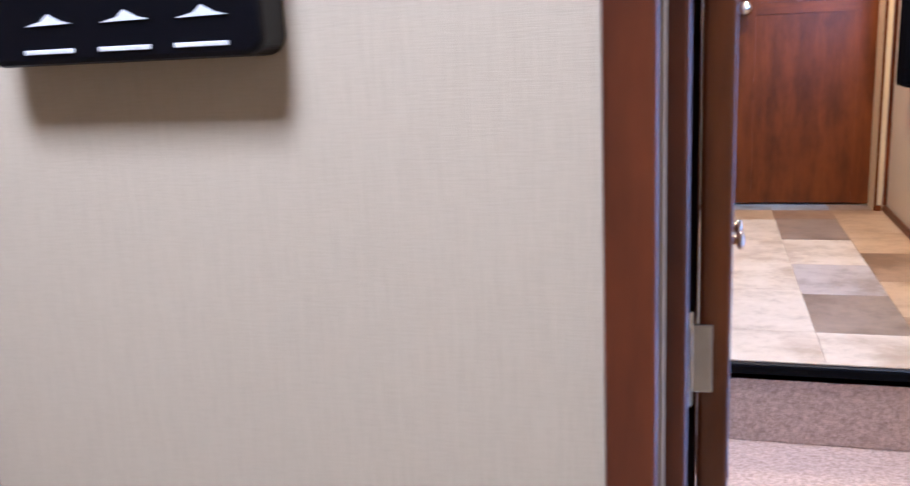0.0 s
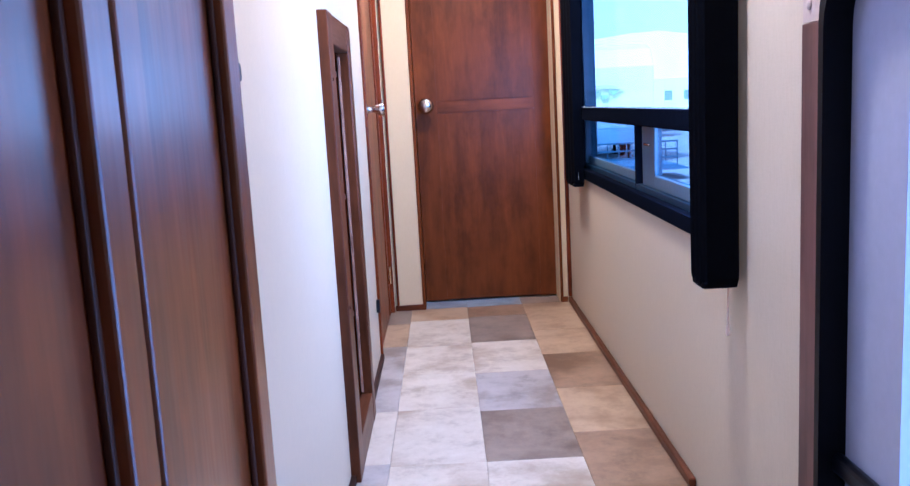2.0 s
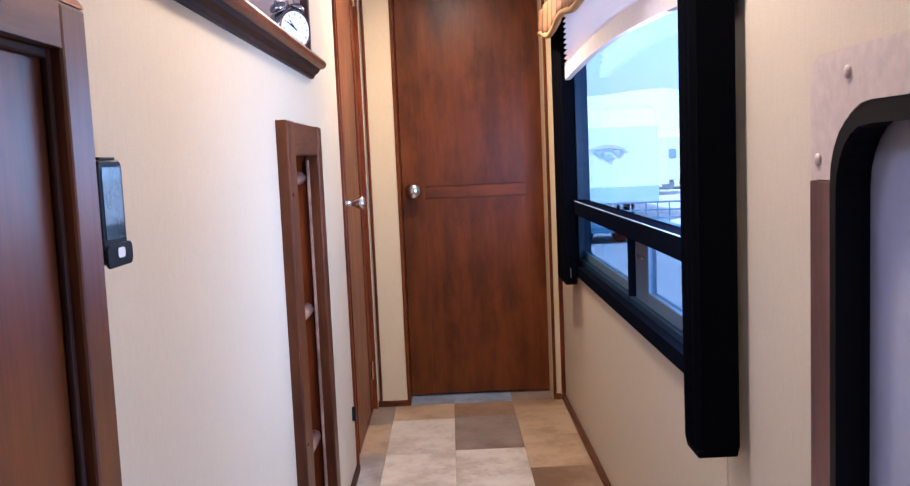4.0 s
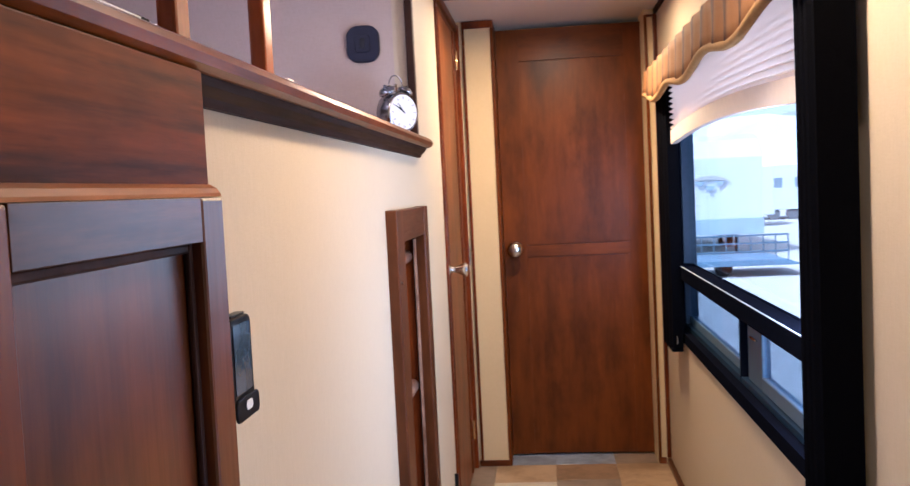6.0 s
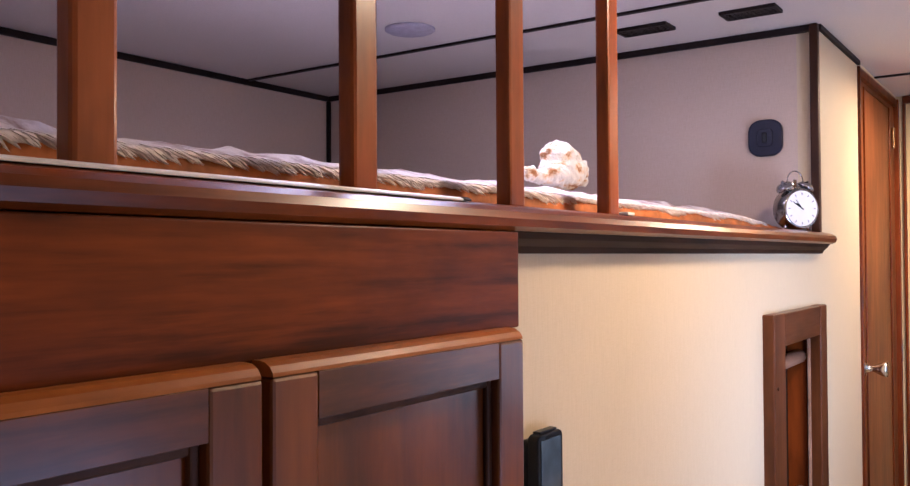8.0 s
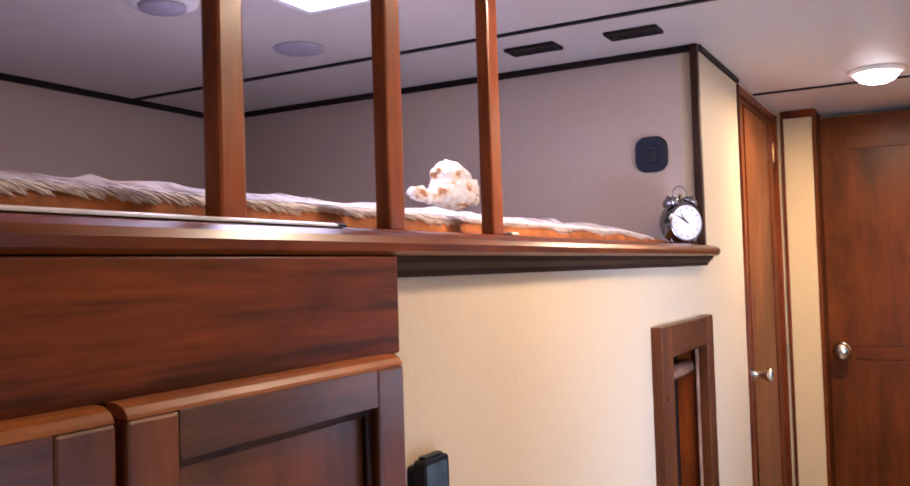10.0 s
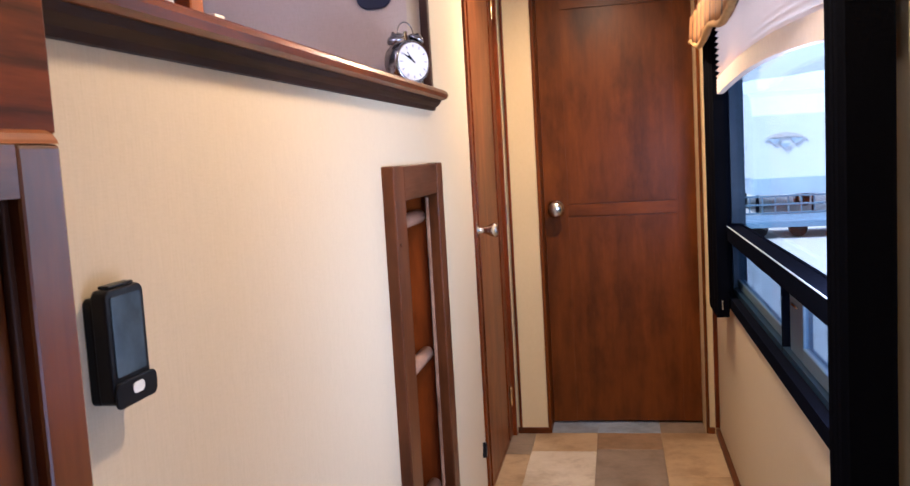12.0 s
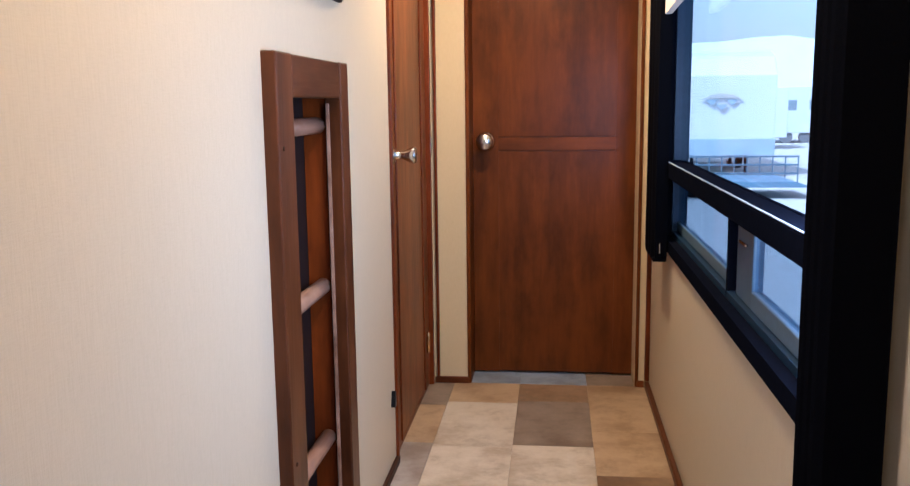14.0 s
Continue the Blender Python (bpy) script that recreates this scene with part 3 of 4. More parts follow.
# entry door with its black seal
entry = thing("door_3", (1.0, 1.06, LOW), "pale grey entry door with a rounded frosted pane", "door", kind="structure")
outer = rounded(D0 - 0.02, D1 - 0.032, LOW + 0.005, DZ1 - 0.004, 0.085)
inner = rounded(D0 + 0.02, D1 - 0.044, LOW + 0.03, DZ1 - 0.022, 0.075)
part("seal", rim(outer, inner, "x", RIGHT - 0.006, 0.9735), RUBBER, entry, "black rubber door seal")
inner2 = rounded(D0 + 0.03, D1 - 0.049, LOW + 0.04, DZ1 - 0.028, 0.072)
part("seal_lip", rim(rounded(D0 - 0.01, D1 - 0.034, LOW + 0.01, DZ1 - 0.012, 0.08), inner2, "x", RIGHT - 0.013, RIGHT - 0.007), RUBBER, entry, "black rubber lip")
leaf_out = rounded(D0 + 0.01, D1 - 0.006, LOW + 0.02, DZ1 - 0.010, 0.08)
leaf_in = rounded(D0 + 0.14, 1.225, -0.10, 0.945, 0.075)
part("leaf", rim(leaf_out, leaf_in, "x", 0.974, 1.045), DOORSKIN, entry, "pale grey door leaf")
part("pane_frame", rim(rounded(D0 + 0.132, 1.233, -0.108, 0.953, 0.08), rounded(D0 + 0.150, 1.215, -0.09, 0.935, 0.07), "x", 0.969, 1.050), DOORSKIN, entry, "moulded pane surround")
pane = part("pane", prism(rounded(D0 + 0.15, 1.215, -0.09, 0.935, 0.07), "x", 1.036, 1.042), pane_of("frosted_glass", (0.56, 0.60, 0.68), 0.3), entry, "frosted glass pane")
pane.visible_shadow = False
lower = prism(rounded(D0 + 0.10, 1.31, LOW + 0.10, -0.17, 0.05), "x", 0.969, 0.9735)
part("kick_panel", lower, DOORSKIN, entry)
bar = box(0.955, 0.972, D0 + 0.05, D1 - 0.012, 0.322, 0.352, 0.007)
part("push_bar", bar, BLACK, entry, "black plastic push bar")
strip = thing("door_edge_strip", (RIGHT, 1.415, LOW), "brown plastic strip beside the entry door", "trim strip", kind="structure")
part("strip", box(RIGHT - 0.010, RIGHT, D1 - 0.031, D1 + 0.028, LOW, 0.955, 0.002), wood("brown_strip", (0.10, 0.045, 0.035), (0.19, 0.09, 0.07), "z", 0.4, 0.2), strip)
flange = thing("door_corner_flange", (RIGHT, 1.42, 0.957), "tan plastic corner flange over the entry door", "flange", kind="structure")
pts = [(1.443, 0.957), (1.443, 1.06)] + [(1.413 + 0.03 * math.cos(radians(a)), 1.07 + 0.03 * math.sin(radians(a))) for a in range(0, 91, 15)] + [(0.72, 1.10), (0.72, 1.043)]
pts += [(1.298 + 0.085 * math.cos(radians(a)), 0.956 + 0.085 * math.sin(radians(a))) for a in range(90, -1, -15)]
part("plate", prism(pts, "x", RIGHT - 0.008, RIGHT), CREAM, flange)
for y, z in ((1.421, 0.980), (1.345, 1.074), (1.16, 1.079)):
    part("screw", lathe([(0.007, 0), (0.007, -0.002), (0.004, -0.004)], (RIGHT - 0.008, y, z), "x", 12), CREAM, flange, "", True)

# ---- window ----
window = thing("window_1", (RIGHT, 2.66, WZ0), "black-framed window with a clear upper and tinted lower panes", "window", kind="structure")
fx0, fx1 = RIGHT - 0.012, RIGHT + 0.045
part("window_frame", rim([(W0, WZ0), (W1, WZ0), (W1, WZ1), (W0, WZ1)], [(W0 + 0.03, WZ0 + 0.035), (W1 - 0.035, WZ0 + 0.035), (W1 - 0.035, WZ1 - 0.03), (W0 + 0.03, WZ1 - 0.03)], "x", fx0, fx1), BLACKMETAL, window)
part("inner_lining", rim([(W0 + 0.03, WZ0 + 0.035), (W1 - 0.035, WZ0 + 0.035), (W1 - 0.035, WZ1 - 0.03), (W0 + 0.03, WZ1 - 0.03)], [(W0 + 0.045, WZ0 + 0.05), (W1 - 0.05, WZ0 + 0.05), (W1 - 0.05, WZ1 - 0.045), (W0 + 0.045, WZ1 - 0.045)], "x", RIGHT + 0.012, fx1 + 0.01), plain("blue_grey_metal", (0.012, 0.030, 0.060), 0.4, spec=0.2), window, "blue-grey inner frame")
rail = part("middle_rail", box(fx0 - 0.006, fx1, W0 + 0.03, W1 - 0.035, 0.790, 0.835, 0.004), BLACKMETAL, window)
part("rail_track", box(fx0 - 0.0062, fx0 - 0.002, W0 + 0.03, W1 - 0.035, 0.8355, 0.8375, 0.0006), TRACK, rail, "bright metal track")
part("mullion", box(RIGHT + 0.012, fx1, 2.628, 2.640, WZ0 + 0.035, 0.79, 0.002), BLACKMETAL, window)
part("sash_bar", box(RIGHT + 0.024, fx1, 2.460, 2.600, WZ0 + 0.05, 0.79, 0.003), plain("smoked_bar", (0.07, 0.12, 0.18), 0.3), window, "blue-grey sash bar")
part("sash_rail", box(RIGHT + 0.022, fx1, 1.84, 2.459, WZ0 + 0.051, WZ0 + 0.085, 0.003), plain("smoked_rail", (0.10, 0.16, 0.23), 0.3), window, "blue-grey lower sash rail")
part("sash_rail", box(RIGHT + 0.026, fx1, 2.642, 3.475, WZ0 + 0.051, WZ0 + 0.078, 0.003), bpy.data.materials["smoked_rail"], window, "blue-grey lower sash rail")
part("sash_handle", box(RIGHT + 0.018, RIGHT + 0.0235, 2.50, 2.56, 0.735, 0.741, 0.002), CHROME, window, "small bright sash handle")
part("catch", box(fx0 - 0.012, fx0 + 0.004, 3.475, 3.495, 0.800, 0.822, 0.003), CHROME, window, "small bright catch")
for nm, y0, y1, z0, z1, mat in (("pane", W0 + 0.04, W1 - 0.045, 0.835, WZ1 - 0.04, GLASS), ("pane", W0 + 0.04, 2.608, WZ0 + 0.045, 0.792, TINTED), ("pane", 2.622, W1 - 0.045, WZ0 + 0.045, 0.792, TINTED)):
    ob = part(nm, box(RIGHT + 0.030, RIGHT + 0.034, y0, y1, z0, z1), mat, window, "tinted lower pane" if mat is TINTED else "clear upper pane")
    ob.visible_shadow = False


def pleated(y0, y1, x0, x1, z0, z1, folds, amp, wob):
    """A hanging cloth box with upright folds, closed at the bottom."""
    outline, n = [], folds * 6
    for i in range(n + 1):
        f = i / n
        outline.append((x0 + amp * math.sin(f * folds * 2 * math.pi + wob), y0 + (y1 - y0) * f))
    outline += [(x1, y1), (x1, y0)]
    one = bmesh.new()
    levels = [z0, z0 + 0.012, z0 + 0.3 * (z1 - z0), z0 + 0.7 * (z1 - z0), z1]
    rings = []
    for k, z in enumerate(levels):
        s = 0.93 if k == 0 else 1.0
        cx, cy = (x0 + x1) / 2, (y0 + y1) / 2
        rings.append([one.verts.new((cx + (px - cx) * s + 0.001 * math.sin(9 * z + 5 * py), cy + (py - cy) * s, z)) for px, py in outline])
    for a, b in zip(rings, rings[1:]):
        for i in range(len(outline)):
            j = (i + 1) % len(outline)
            one.faces.new((a[i], a[j], b[j], b[i]))
    one.faces.new(rings[0])
    one.faces.new(list(reversed(rings[-1])))
    bmesh.ops.recalc_face_normals(one, faces=one.faces)
    return one


for y0, y1, z0, x0 in ((1.690, 1.765, 0.532, 0.863), (3.360, 3.560, 0.556, 0.886)):
    c = thing("curtain", (RIGHT, (y0 + y1) / 2, z0), "narrow black pleated curtain panel beside the window", "curtain", "window curtains")
    cloth = part("cloth", pleated(y0, y1, x0 + 0.006, RIGHT - 0.016, z0, 1.50, 3, 0.006, 0.6), FABRIC, c)
    part("hem", box(x0 + 0.004, RIGHT - 0.016, y0 + 0.004, y1 - 0.004, z0 - 0.006, z0 + 0.006, 0.003), FABRIC, c)
    if y0 > 3:
        part("tie", box(x0 + 0.02, x0 + 0.024, y0 - 0.002, y0 + 0.002, z0 + 0.02, z0 + 0.05, 0.001), CHROME, c, "small bright clip")

# pleated shade
shade = thing("pleated_shade", (0.92, 2.66, 1.24), "cream pleated window shade half drawn", "shade")
one = bmesh.new()
zs = [1.275 + 0.0090 * i for i in range(27)]
prev = None
for i, z in enumerate(zs):
    x = 0.906 if i % 2 else 0.926
    row = []
    for k in range(17):
        y = 1.80 + 1.70 * k / 16
        rise = 0.032 * math.sin(math.pi * k / 16) * (1 - i / 26)
        row.append(one.verts.new((x, y, z + rise + 0.004)))
    if prev:
        for k in range(16):
            one.faces.new((prev[k], prev[k + 1], row[k + 1], row[k]))
    prev = row
part("pleats", one, SHADE, shade)
one = bmesh.new()
rows = []
for k in range(13):
    f = k / 12
    y, s = 1.80 + 1.70 * f, -0.032 * math.sin(math.pi * f)
    rows.append([one.verts.new((x, y, z - s)) for x, z in ((0.908, 1.235), (0.926, 1.235), (0.926, 1.280), (0.908, 1.280))])
for a, b in zip(rows, rows[1:]):
    for i in range(4):
        one.faces.new((a[i], a[(i + 1) % 4], b[(i + 1) % 4], b[i]))
one.faces.new(rows[0])
one.faces.new(list(reversed(rows[-1])))
bmesh.ops.recalc_face_normals(one, faces=one.faces)
part("bottom_rail", one, plain("tan_cloth_rail", (0.70, 0.62, 0.57), 0.8, vary=0.04), shade, "tan cloth bottom rail")
cord = lathe([(0.0015, 0.445), (0.0015, 1.40)], (0.925, 1.738, 0), "z", 6)
lathe([(0.003, 0.428), (0.0045, 0.434), (0.003, 0.446)], (0.925, 1.738, 0), "z", 8, bm=cord)
part("cord", cord, SHADE, shade, "thin white pull cord")

# valance with a wavy foot
val = thing("valance", (0.87, 2.6, 1.39), "wavy gathered valance of striped gold and brown cloth", "valance")


def wave(y):
    return 1.392 + 0.014 * math.sin(2 * math.pi * (y - 1.70) / 0.60) + 0.022 * max(0.0, (y - 3.2) / 0.4)


one = bmesh.new()
cols = []
N = 190
for i in range(N + 1):
    y = 1.70 + 1.93 * i / N
    fold = 0.008 * math.sin(2 * math.pi * y / 0.130) + 0.002 * math.sin(2 * math.pi * y / 0.023 + 1)
    lo, hi = wave(y) + 0.012, 1.512
    cols.append([one.verts.new((0.858 + fold * (1 - 0.6 * k / 4), y, lo + (hi - lo) * k / 4)) for k in range(5)] + [one.verts.new((0.875, y, hi)), one.verts.new((0.875, y, lo))])
for a, b in zip(cols, cols[1:]):
    for k in range(7):
        one.faces.new((a[k], a[(k + 1) % 7], b[(k + 1) % 7], b[k]))
one.faces.new(cols[0])
one.faces.new(list(reversed(cols[-1])))
bmesh.ops.recalc_face_normals(one, faces=one.faces)
part("cloth", one, VALANCE, val, smooth=True)
one = bmesh.new()
rings = []
for i in range(N + 1):
    y = 1.70 + 1.93 * i / N
    rings.append([one.verts.new((0.858 + 0.010 * math.cos(a), y, wave(y) + 0.006 + 0.010 * math.sin(a))) for a in [2 * math.pi * j / 8 for j in range(8)]])
for a, b in zip(rings, rings[1:]):
    for k in range(8):
        one.faces.new((a[k], a[(k + 1) % 8], b[(k + 1) % 8], b[k]))
one.faces.new(rings[0])
one.faces.new(list(reversed(rings[-1])))
bmesh.ops.recalc_face_normals(one, faces=one.faces)
part("piping", one, GOLD, val, "gold padded piping", True)
for y in (1.70, 3.60):
    part("return", box(0.872, RIGHT, y, y + 0.02, wave(y) + 0.02, 1.510, 0.003), VALANCE, val)
part("top_board", box(0.870, RIGHT, 1.72, 3.61, 1.498, 1.511, 0.002), CHERRY_Y, val)

# ---- cabinet ----
cab = thing("wardrobe_cabinet", (0.0, 0.78, LOW), "tall brown wooden cabinet with two panel doors", "cabinet")
part("carcass", box(-0.42, 0.152, 0.437, 1.094, LOW, 1.19), OAK_Z, cab)
part("corner_post", box(0.147, 0.178, 0.380, 0.393, LOW, 1.19, 0.003), POST_Z, cab, "dark corner post")
structure("wall_return", box(0.151, 0.1805, 0.3935, 0.4285, LOW, 1.19), WALL, "narrow wallpaper return beside the cabinet", "wall")
part("face_stile", box(0.153, 0.194, 0.430, 0.478, LOW, 1.19, 0.003), POST_Z, cab)
part("face_stile", box(0.153, 0.196, 1.052, 1.134, LOW, 1.1365, 0.002), OAK_Z, cab)
part("frieze", box(0.153, 0.199, 0.480, 1.138, 1.137, 1.237, 0.002), FRIEZE_Y, cab, "plain cherry board above the doors")


def cabinet_door(y0, y1, z0, z1, knob_y):
    d = part("door", box(0.2005, 0.207, y0 + 0.04, y1 - 0.04, z0 + 0.04, z1 - 0.04), OAK_Z, cab)
    top = z1 - 0.011
    part("stile", box(0.200, 0.222, y0, y0 + 0.046, z0, top, 0.003), OAK_Z, d)
    part("stile", box(0.200, 0.222, y1 - 0.046, y1, z0, top, 0.003), OAK_Z, d)
    part("rail", box(0.200, 0.2215, y0 + 0.046, y1 - 0.046, z1 - 0.046, top, 0.0006), OAK_Y, d)
    part("rail", box(0.200, 0.2215, y0 + 0.046, y1 - 0.046, z0, z0 + 0.046, 0.003), OAK_Y, d)
    # top edge takes the painted lamplight colour
    edge = [(0.200, top + 0.0003), (0.2215, top + 0.0003), (0.2208, top + 0.003), (0.2175, top + 0.0075), (0.212, top + 0.0105), (0.206, top + 0.011), (0.200, top + 0.011)]
    part("top_edge", prism([(x, z) for x, z in edge], "y", y0 + 0.0015, y1 - 0.0015), LIT_EDGE_Y, d, "rounded varnished top edge coloured as lamplit")
    # bead round the panel: shade of the recess put into a dark colour
    bead = box(0.2072, 0.213, y0 + 0.046, y0 + 0.054, z0 + 0.046, z1 - 0.046, 0.002)
    box(0.2072, 0.213, y1 - 0.054, y1 - 0.046, z0 + 0.046, z1 - 0.046, 0.002, bm=bead)
    box(0.2072, 0.213, y0 + 0.054, y1 - 0.054, z1 - 0.054, z1 - 0.046, 0.002, bm=bead)
    box(0.2072, 0.213, y0 + 0.054, y1 - 0.054, z0 + 0.046, z0 + 0.054, 0.002, bm=bead)
    part("bead", bead, TRIM, d, "inner bead coloured dark for recess shade")
    k = part("knob", lathe([(0.006, 0.0), (0.004, 0.002), (0.004, 0.009), (0.005, 0.0105)], (0.2222, knob_y, 0.588), "x", 14), BRASS, d, "brass knob stem", True)
    part("knob_face", lathe([(0.005, 0.0106), (0.008, 0.012), (0.009, 0.0145), (0.007, 0.0165), (0.003, 0.0175)], (0.2222, knob_y, 0.588), "x", 18), CHROME, d, "bright knob face", True)


cabinet_door(0.492, 0.761, LOW + 0.09, 1.139, 0.737)
cabinet_door(0.769, 1.108, LOW + 0.09, 1.139, 0.793)
for z in (0.536, 1.0, -0.35):
    h = box(0.190, 0.210, 0.4855, 0.4885, z, z + 0.050, 0.001)
    box(0.1945, 0.1960, 0.458, 0.478, z, z + 0.050, 0.0005, bm=h)
    lathe([(0.0045, z - 0.008), (0.0045, z + 0.060)], (0.193, 0.4835, 0), "z", 10, bm=h)
    part("hinge", h, CHROME, cab, "bright metal hinge")

# ledge of the bunk
ledge = thing("bunk_ledge", (0.15, 1.5, 1.238), "moulded cherry wood ledge along the bunk", "ledge", kind="structure")
sect = [(0.085, 1.238), (0.196, 1.238), (0.204, 1.242), (0.207, 1.250), (0.204, 1.257), (0.196, 1.262), (0.180, 1.266), (0.085, 1.266)]
one = bmesh.new()
a = [one.verts.new((x, 0.437, z)) for x, z in sect]
b = [one.verts.new((x, 2.655, z)) for x, z in sect]
for i in range(len(sect)):
    j = (i + 1) % len(sect)
    one.faces.new((a[i], b[i], b[j], a[j]))
one.faces.new(a)
one.faces.new(list(reversed(b)))
bmesh.ops.recalc_face_normals(one, faces=one.faces)
part("board", one, LEDGE_Y, ledge)
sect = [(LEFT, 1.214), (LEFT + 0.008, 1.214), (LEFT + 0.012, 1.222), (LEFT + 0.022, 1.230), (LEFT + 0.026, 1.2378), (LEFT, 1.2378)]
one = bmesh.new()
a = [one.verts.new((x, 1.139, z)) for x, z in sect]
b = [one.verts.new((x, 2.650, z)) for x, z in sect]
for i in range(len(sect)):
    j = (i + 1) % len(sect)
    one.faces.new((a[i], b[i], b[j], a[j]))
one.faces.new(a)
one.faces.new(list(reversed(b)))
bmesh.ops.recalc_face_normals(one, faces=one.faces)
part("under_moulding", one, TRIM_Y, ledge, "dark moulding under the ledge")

rail = thing("bunk_guard", (0.12, 1.0, 1.266), "row of flat cherry wood guard posts on the bunk ledge", "bunk guard")
for y in (0.677, 0.943, 1.206, 1.466):
    part("post", box(0.138, 0.158, y - 0.017, y + 0.017, 1.266, TOP - 0.001, 0.004), GUARD_Z, rail)

edging = thing("ledge_strip", (0.172, 0.75, 1.266), "thin white strip lying along the bunk ledge", "strip")
part("strip", prism([(0.166, 1.2663), (0.188, 1.2655), (0.188, 1.2672), (0.184, 1.2692), (0.166, 1.2696)], "y", 0.46, 1.052), WHITE, edging)
part("end_cap", prism([(0.166, 1.2663), (0.188, 1.2655), (0.1882, 1.2674), (0.184, 1.2696), (0.166, 1.2700)], "y", 1.0525, 1.066), BATTEN, edging, "dark end cap")
tag = link("paper_tag", box(0.170, 0.184, 1.452, 1.476, 1.266, 1.2705, 0.0015), WHITE)
tagged(tag, "small white tag lying on the bunk ledge", "tag")

# ---- ladder set into the wall ----
lad = thing("bunk_ladder", (LEFT, 2.385, 0.0), "brown framed ladder niche with pale wooden rungs", "ladder")
part("stile", box(LEFT - 0.01, 0.188, 2.150, 2.236, 0.0, 1.090, 0.003), LADDER_Z, lad)
part("stile", box(LEFT - 0.01, 0.188, 2.556, 2.620, 0.0, 1.090, 0.003), LADDER_Z, lad)
part("rail", box(LEFT - 0.01, 0.187, 2.2362, 2.5558, 1.020, 1.089, 0.003), LADDER_Y, lad)
part("rail", box(LEFT - 0.01, 0.187, 2.2362, 2.5558, 0.0, 0.085, 0.003), LADDER_Y, lad)
# near cheek and back: shade inside the niche is put into their dark colours
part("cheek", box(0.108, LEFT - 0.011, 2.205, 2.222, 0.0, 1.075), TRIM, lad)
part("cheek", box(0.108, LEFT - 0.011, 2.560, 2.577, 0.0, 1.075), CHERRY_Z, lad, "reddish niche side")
part("back", box(0.085, 0.107, 2.20, 2.58, 0.0, 1.075), BATTEN, lad, "niche back coloured dark for its shade")
part("niche_top", box(0.108, LEFT - 0.011, 2.223, 2.559, 1.056, 1.074), CHERRY_Y, lad)
part("edge_strip", box(0.157, 0.164, 2.550, 2.5545, 0.09, 1.01, 0.001), RUNG, lad, "thin pale edge strip")
for z in (0.967, 0.640, 0.315):
    part("rung", lathe([(0.0165, 2.2225), (0.0165, 2.5595)], (0.137, 0, z), "y", 16), RUNG, lad, "", True)
for z in (0.94, 0.42):
    part("screw", lathe([(0.004, 0), (0.003, 0.002)], (0.188, 2.172, z), "x", 8), TRIM, lad)
outlet = thing("wall_clip", (LEFT, 3.12, 0.183), "small black clip on the wall", "clip")
part("body", prism([(3.108, 0.183), (3.134, 0.183), (3.126, 0.226), (3.120, 0.226)], "x", LEFT, LEFT + 0.012, bevel=0.001), BLACK, outlet)

# ---- handset in its wall holder ----
mon = thing("wall_handset", (LEFT, 1.225, 0.914), "black handset with a grey screen in a wall holder", "handset")
part("holder", prism(rounded(1.1973, 1.2519, 0.914, 1.0047, 0.006), "x", LEFT, LEFT + 0.008, bevel=0.001), BLACK, mon)
part("body", prism(rounded(1.196, 1.2545, 0.914, 1.0111, 0.008), "x", LEFT + 0.0082, LEFT + 0.022, bevel=0.0015), BLACK, mon)
part("screen", prism(rounded(1.2026, 1.2479, 0.9372, 1.0047, 0.002), "x", LEFT + 0.0222, LEFT + 0.0228), SCREEN, mon, "grey glossy screen")
part("lip", prism(rounded(1.196, 1.2598, 0.9108, 0.933, 0.007), "x", LEFT + 0.0222, LEFT + 0.025, bevel=0.001), BLACK, mon)
part("button", prism(rounded(1.2199, 1.2372, 0.9193, 0.9288, 0.004), "x", LEFT + 0.0252, LEFT + 0.0258), WHITE, mon, "white button")
part("top_clip", box(LEFT + 0.010, LEFT + 0.020, 1.2053, 1.2439, 1.0115, 1.0142, 0.001), BLACK, mon)

# ---- black control panel on the cabinet wall ----
ctl = thing("control_panel", (-0.155, 0.385, 0.784), "black control panel with pale marks on the wall", "control panel")
part("body", prism(rounded(-0.236, -0.041, 0.781, 0.939, 0.012), "y", 0.352, 0.385, bevel=0.004), BLACK, ctl)
for x in (-0.186, -0.132, -0.080):
    part("label_bar", box(x - 0.018, x + 0.018, 0.3505, 0.3519, 0.7880, 0.7908, 0.0005), WHITE, ctl, "pale bar of lettering")
    part("mark", prism([(x - 0.015, 0.805), (x + 0.018, 0.8055), (x + 0.010, 0.8075), (x + 0.002, 0.8115), (x - 0.003, 0.8075)], "y", 0.3505, 0.3519), WHITE, ctl, "pale icon")
structure("trim_wall_edge", box(-0.362, -0.318, 0.374, 0.385, LOW, 0.60, 0.003), CHERRY_Z, "brown wooden edge trim on the wall", "trim")

